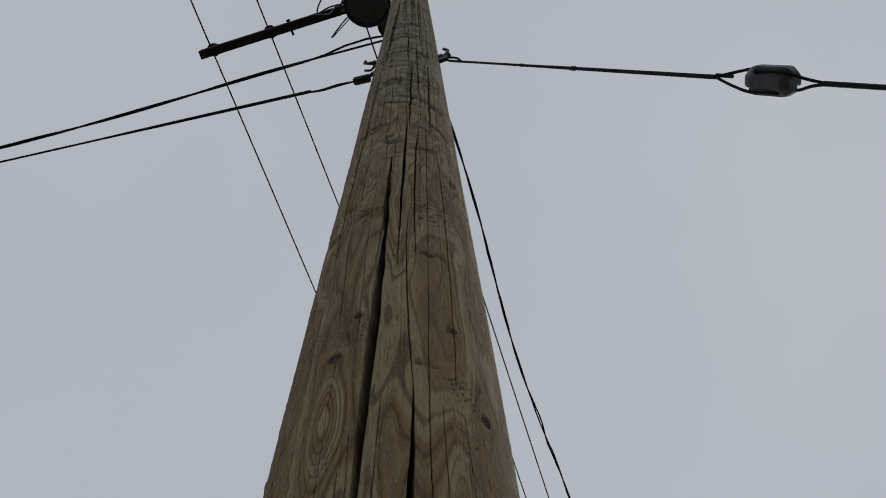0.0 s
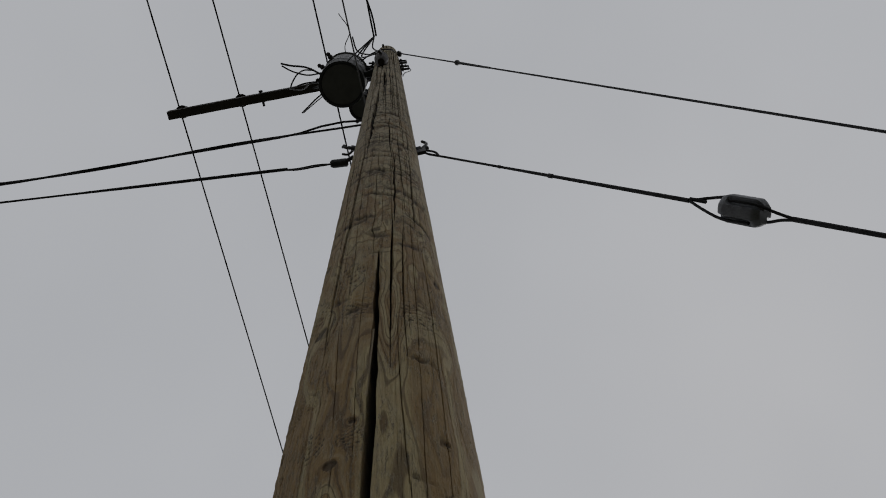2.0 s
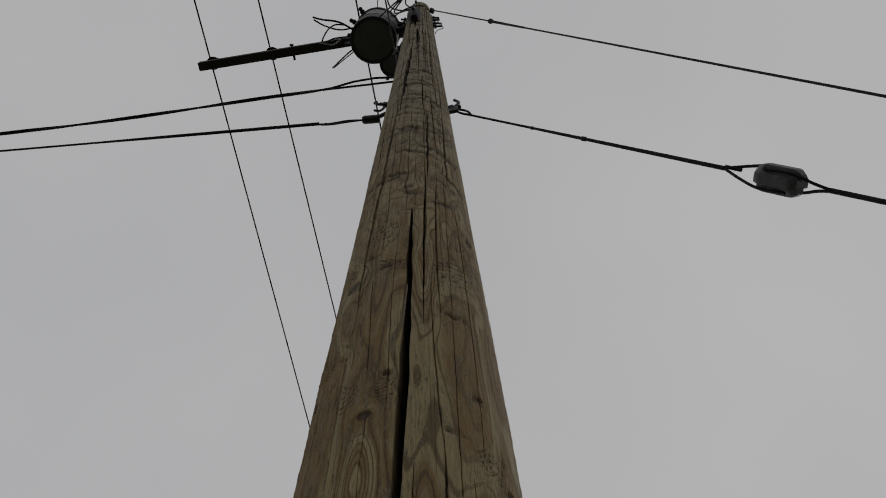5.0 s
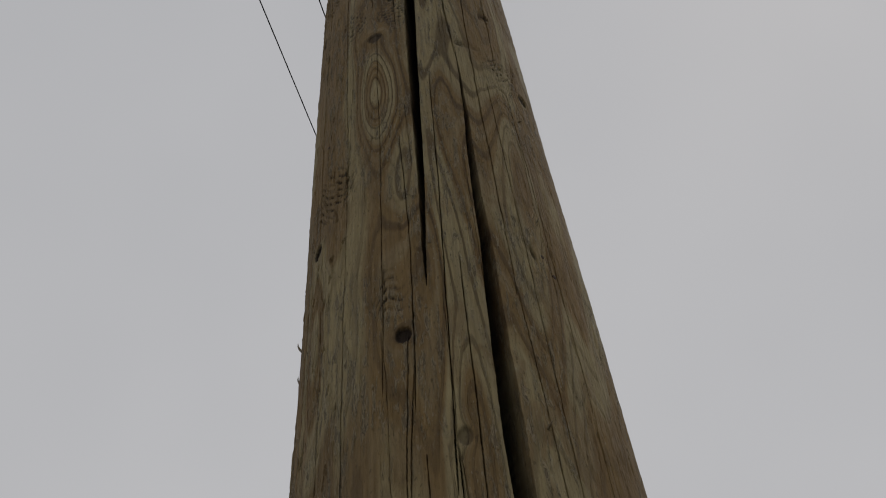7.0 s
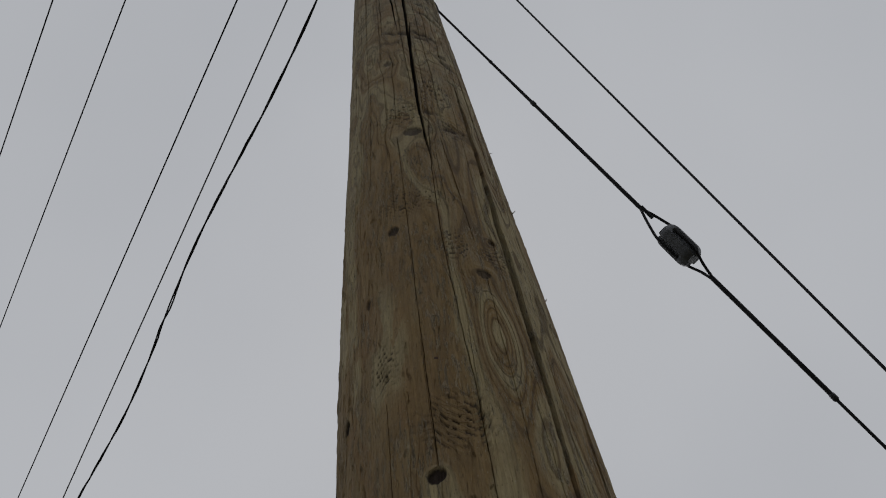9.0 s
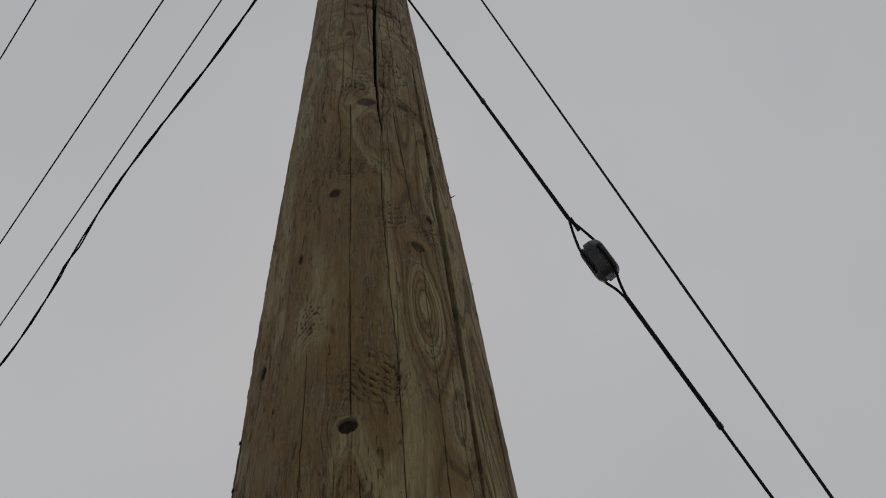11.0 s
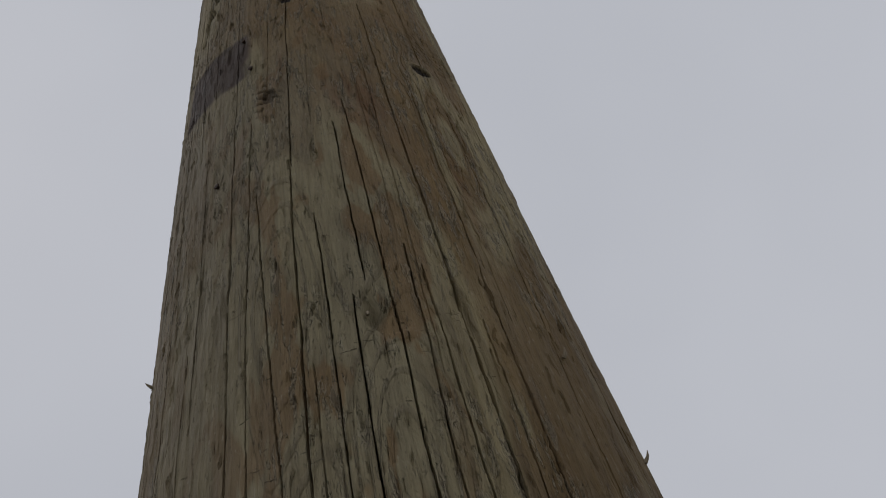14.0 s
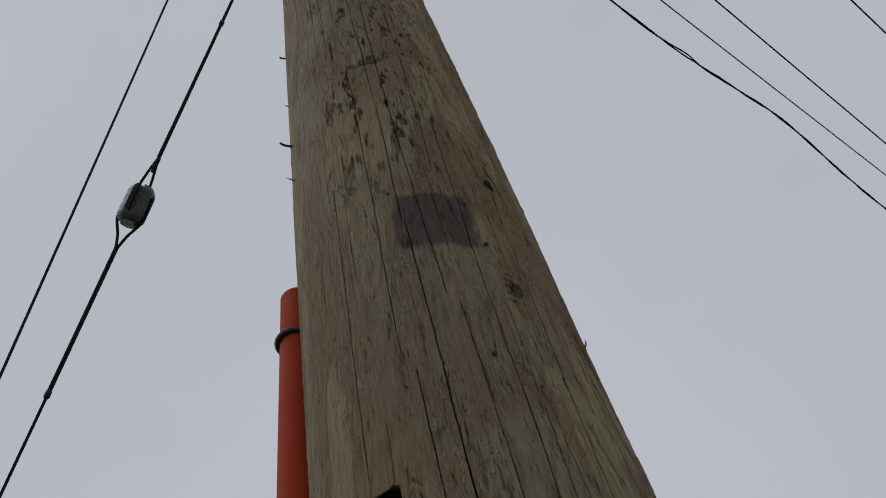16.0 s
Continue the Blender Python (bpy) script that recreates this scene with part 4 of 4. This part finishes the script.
def strain_insulator():
    """An egg-shaped guy insulator: a ribbed octagonal body with crossed wire grooves."""
    ins = thing("strain_insulator", "grey glazed porcelain guy strain insulator with wire grooves", "insulator", G1)
    outline = []
    for k in range(29):
        z = -1 + 2 * k / 28
        end = max(0.0, (abs(z) - 0.66) / 0.34)
        outline.append((0.0385 - (0.0125 if z > 0 else 0.0085) * end ** 1.6, z * HALF))
    bm = lathe(outline, None, 64)
    for v in bm.verts:
        a = math.atan2(v.co.y, v.co.x)
        k = math.hypot(v.co.x, v.co.y)
        z = v.co.z / HALF
        # eight soft facets
        f = (a + math.pi / 8) % (math.pi / 4) - math.pi / 8
        k *= 0.35 + 0.65 * 0.955 / math.cos(f)
        # grooves for the upper loop along +-x, open to the lower half, and for the lower loop along +-y
        for base, sgn in ((0, -1), (math.pi, -1), (math.pi / 2, 1), (-math.pi / 2, 1)):
            d = abs((a - base + math.pi) % (2 * math.pi) - math.pi) / 0.30
            if d < 1 and z * sgn > -0.62:
                k -= 0.0135 * math.sqrt(1 - d * d) * min(1.0, (z * sgn + 0.62) / 0.12)
        v.co.x, v.co.y = k * math.cos(a), k * math.sin(a)
    m = Matrix((cross, gw.cross(cross), gw)).transposed().to_4x4()
    bm.transform(Matrix.Translation(G1) @ m)
    part("porcelain_body", bm, GLAZE, ins)


strain_insulator()

# ---- upper guy ----
top_guy = thing("guy_wire", "thin dark guy wire from the pole top to the ground", "guy wire", (0.113, -0.085, EYE + 8.28))
t0 = Vector((0.112, -0.08, EYE + 8.25))
tw = Vector((2.724, -0.665, -9.85))
tn = tw.normalized()
part("strand", rod([t0, t0 + tw * 0.5, t0 + tw], 0.0056, 8), STRAND, top_guy)
k = t0 + tn * 1.55
part("collar", lathe([(0.006, 0), (0.02, 0.012), (0.022, 0.03), (0.012, 0.05), (0.008, 0.055)], aim(k, tn), 12), STEEL, top_guy)
part("grip", rod([k + tn * 0.04, k + tn * 0.7], [0.0105, 0.007], 8), STRAND, top_guy)
for z, s in ((8.28, 0.03), (8.32, 0.022)):
    part("clevis", lathe([(0.010, 0), (s, 0.012), (s, 0.03), (0.011, 0.045)], aim(on_pole(-34, EYE + z), (math.cos(radians(-34)), math.sin(radians(-34)), 0)), 8), STEEL, top_guy)

# ---- bolts and fittings at the pole top ----
for th, z, length in [(-10, 8.12, 0.075), (-15, 7.72, 0.07), (-8, 7.60, 0.085), (-12, 7.2, 0.075), (170, 7.9, 0.06), (178, 7.3, 0.07)]:
    bolt = thing("pole_bolt", "steel through bolt with square washer on the pole", "bolt", on_pole(th, EYE + z), "bolts at the pole top")
    out = Vector((math.cos(radians(th)), math.sin(radians(th)), 0))
    part("washer", block((0.06, 0.06, 0.006), aim(on_pole(th, EYE + z, 0.002), out), 0.001), STEEL, bolt)
    part("shank", rod([on_pole(th, EYE + z, -0.02), on_pole(th, EYE + z, length)], 0.009), STEEL, bolt)
    part("nut", lathe([(0.017, 0), (0.019, 0.003), (0.019, 0.016), (0.017, 0.019)], aim(on_pole(th, EYE + z, 0.012), out), 6), STEEL, bolt)
ground_lead = thing("ground_lead", "thin grey ground lead down the pole top", "wire", on_pole(-14, EYE + 7.3))
part("lead", rod(curve([on_pole(-10, EYE + 7.75, 0.05), on_pole(-6, EYE + 7.3, 0.09), on_pole(-14, EYE + 6.8, 0.03), on_pole(-22, EYE + 6.4, 0.008)], 6), 0.004), ALUMINIUM, ground_lead)

cut_out = thing("fuse_cutout", "dark porcelain fuse cutout on the front of the pole top", "fuse cutout", on_pole(-115, EYE + 6.55))
cm = on_pole(-115, EYE + 6.55, 0.03)
part("barrel", lathe([(0.026, -0.24), (0.046, -0.2), (0.036, -0.14), (0.052, -0.08), (0.038, -0.03), (0.055, 0.04), (0.038, 0.09), (0.05, 0.15), (0.026, 0.2)], Matrix.Translation(cm), 16), DARK_GLAZE, cut_out)
part("bracket", rod([on_pole(-115, EYE + 6.55, -0.01), cm], 0.012), STEEL, cut_out)
part("fuse_tube", rod([cm + Vector((-0.02, -0.06, -0.17)), cm + Vector((-0.01, -0.05, 0.14))], 0.011), DARK_GLAZE, cut_out)

# ---- crossarm with its pin insulators ----
arm = thing("crossarm", "dark weathered wooden crossarm bolted to the pole", "crossarm", (0, 0.14, EYE + 8.58))
tip, root = Vector((-2.075, 0.900, EYE + 8.58)), Vector((0.16, 0.105, EYE + 8.58))
way = (root - tip).normalized()
side = Vector((0, 0, 1)).cross(way)
am = Matrix((way, side, Vector((0, 0, 1)))).transposed().to_4x4()
part("beam", block(((root - tip).length, 0.085, 0.11), Matrix.Translation((tip + root) / 2) @ am, 0.006), ARM_WOOD, arm)
part("bolt", lathe([(0.012, -0.09), (0.012, 0.05), (0.02, 0.052), (0.02, 0.07)], Matrix.Translation(tip.lerp(root, 0.40) - Vector((0, 0, 0.0))) @ am @ pose(0, 0, 0, 90), 8), STEEL, arm)
part("brace", rod([tip.lerp(root, 0.62) - Vector((0, 0, 0.05)), Vector((-0.02, 0.11, EYE + 7.75))], 0.012), STEEL, arm)
part("pole_bolt", rod([Vector((0.02, 0.22, EYE + 8.58)), Vector((-0.06, -0.12, EYE + 8.58))], 0.01), STEEL, arm)
for x, y in ((-1.965, 0.860), (-1.392, 0.657)):
    pin = thing("pin_insulator", "dark porcelain pin insulator on the crossarm", "insulator", (x, y, EYE + 8.63), "pin insulators")
    c = Vector((x, y, EYE + 8.63))
    part("pin", rod([c - Vector((0, 0, 0.13)), c + Vector((0, 0, 0.1))], 0.011), STEEL, pin)
    part("bell", lathe([(0.052, 0.03), (0.066, 0.035), (0.064, 0.06), (0.045, 0.085), (0.052, 0.10), (0.046, 0.125), (0.032, 0.14), (0.036, 0.155), (0.034, 0.19), (0.02, 0.2)], Matrix.Translation(c), 24), DARK_GLAZE, pin)
    part("nut", lathe([(0.02, -0.075), (0.024, -0.07), (0.024, -0.058)], Matrix.Translation(c), 6), STEEL, pin)
    part("tie", rod([c + Vector((0.036 * math.cos(q * 0.5), 0.036 * math.sin(q * 0.5), 0.165 + 0.001 * q)) for q in range(26)], 0.004, 6), STRAND, pin)

# ---- transformers ----


def transformer(x, y, z, r, h, label, lugs):
    t = thing("transformer", label, "transformer", (x, y, z), "pole transformers")
    m = Matrix.Translation((x, y, z))
    part("tank", lathe([(r - 0.004, 0.012), (r, 0.02), (r, h * 0.3), (r + 0.006, h * 0.31), (r + 0.006, h * 0.33), (r, h * 0.34), (r, h - 0.05), (r + 0.012, h - 0.045), (r + 0.012, h - 0.02)], m, 48), TANK, t)
    part("base", lathe([(r - 0.03, 0.014), (r - 0.02, -0.004), (r - 0.002, 0.0), (r, 0.019)], m, 48), TANK_BASE, t, "dark underside of the tank")
    part("lid", lathe([(r + 0.014, h - 0.02), (r + 0.014, h), (r * 0.7, h + 0.03), (r * 0.2, h + 0.04)], m, 48), TANK, t)
    d = Vector((-x, -y, 0)).normalized()
    for k in (0.22, 0.78):
        part("hanger", block((0.09, 0.03, 0.05), aim(Vector((x, y, z + h * k)) + d * (r + 0.03), d) @ pose(0, 0, 0, 0, 90, 0), 0.003), STEEL, t)
    for a in lugs:
        o = Vector((math.cos(radians(a)), math.sin(radians(a)), 0))
        c = Vector((x, y, z + h * 0.72)) + o * r
        part("bushing", lathe([(0.02, -0.01), (0.026, 0.0), (0.018, 0.015), (0.026, 0.03), (0.016, 0.045), (0.02, 0.06), (0.010, 0.075)], aim(c, o + Vector((0, 0, 0.15))), 12), DARK_GLAZE, t)
    return t


big = transformer(-0.360, 0.184, EYE + 7.25, 0.198, 0.86, "large grey cylindrical pole transformer with a dark underside", (165, 195, 225))
small = transformer(-0.175, 0.455, EYE + 8.02, 0.125, 0.36, "smaller grey cylindrical transformer behind the pole", (100,))
c = Vector((-0.360, 0.184, EYE + 8.11))
part("top_bushing", lathe([(0.04, 0), (0.05, 0.02), (0.032, 0.04), (0.046, 0.06), (0.03, 0.09), (0.04, 0.11), (0.015, 0.16)], Matrix.Translation(c + Vector((0.0, -0.06, 0.02))), 16), DARK_GLAZE, big)


def jumper(pts, radius=0.006, material=CABLE, label="black jumper wire looping between transformer and lines"):
    j = thing("jumper_wire", label, "wire", pts[0], "jumper wires")
    part("wire", rod(curve(pts, 8), radius, 7), material, j)


U = EYE
jumper([(-0.56, 0.20, U + 7.87), (-0.72, 0.16, U + 7.95), (-0.88, 0.17, U + 8.0), (-0.97, 0.17, U + 8.05)], 0.009)
jumper([(-0.56, 0.17, U + 7.87), (-0.70, 0.22, U + 7.9), (-0.85, 0.22, U + 8.0), (-0.96, 0.19, U + 8.05)], 0.007)
jumper([(-0.57, 0.25, U + 7.87), (-0.72, 0.29, U + 7.8), (-0.84, 0.36, U + 7.9), (-0.82, 0.26, U + 8.0), (-0.76, 0.2, U + 8.05), (-0.68, 0.19, U + 8.1)], 0.007)
jumper([(-0.55, 0.27, U + 7.85), (-0.66, 0.28, U + 7.8), (-0.74, 0.36, U + 7.9), (-0.88, 0.38, U + 8.0)], 0.006, ALUMINIUM, "dull aluminium jumper wire loop beside the transformer")
jumper([(-0.51, 0.32, U + 7.85), (-0.60, 0.42, U + 7.9), (-0.68, 0.53, U + 8.0), (-0.73, 0.60, U + 8.1)], 0.007)
jumper([(-0.50, 0.33, U + 7.86), (-0.56, 0.41, U + 7.95), (-0.60, 0.46, U + 8.05), (-0.72, 0.60, U + 8.1)], 0.005)
jumper([(-0.36, 0.11, U + 8.28), (-0.42, -0.05, U + 8.4), (-0.40, -0.20, U + 8.5), (-0.53, -0.34, U + 8.6)], 0.004)
LE = Vector((-0.14, -0.28, U + 6.72))
for q, end in enumerate([(-0.09, -0.06, U + 8.3), (-0.25, 0.02, U + 8.05), (-0.36, 0.1, U + 8.25), (-0.06, -0.10, U + 7.9)]):
    e = Vector(end)
    mid = LE.lerp(e, 0.5) + Vector((-0.03 - 0.03 * q, 0.02 + 0.03 * q, -0.12 - 0.03 * q))
    jumper([LE, mid, e], 0.006)
jumper([(-0.24, 0.03, U + 8.0), (-0.16, -0.06, U + 7.8), (-0.07, -0.12, U + 7.72), (0.02, -0.13, U + 7.8), (0.06, -0.10, U + 7.95)], 0.006)
jumper([(-0.31, -0.24, U + 6.88), (-0.26, -0.12, U + 7.1), (-0.16, -0.08, U + 7.5), (-0.10, -0.06, U + 8.0)], 0.006)
jumper([(-0.2, 0.1, U + 7.6), (-0.12, 0.06, U + 7.5), (-0.10, -0.03, U + 7.6)], 0.006)
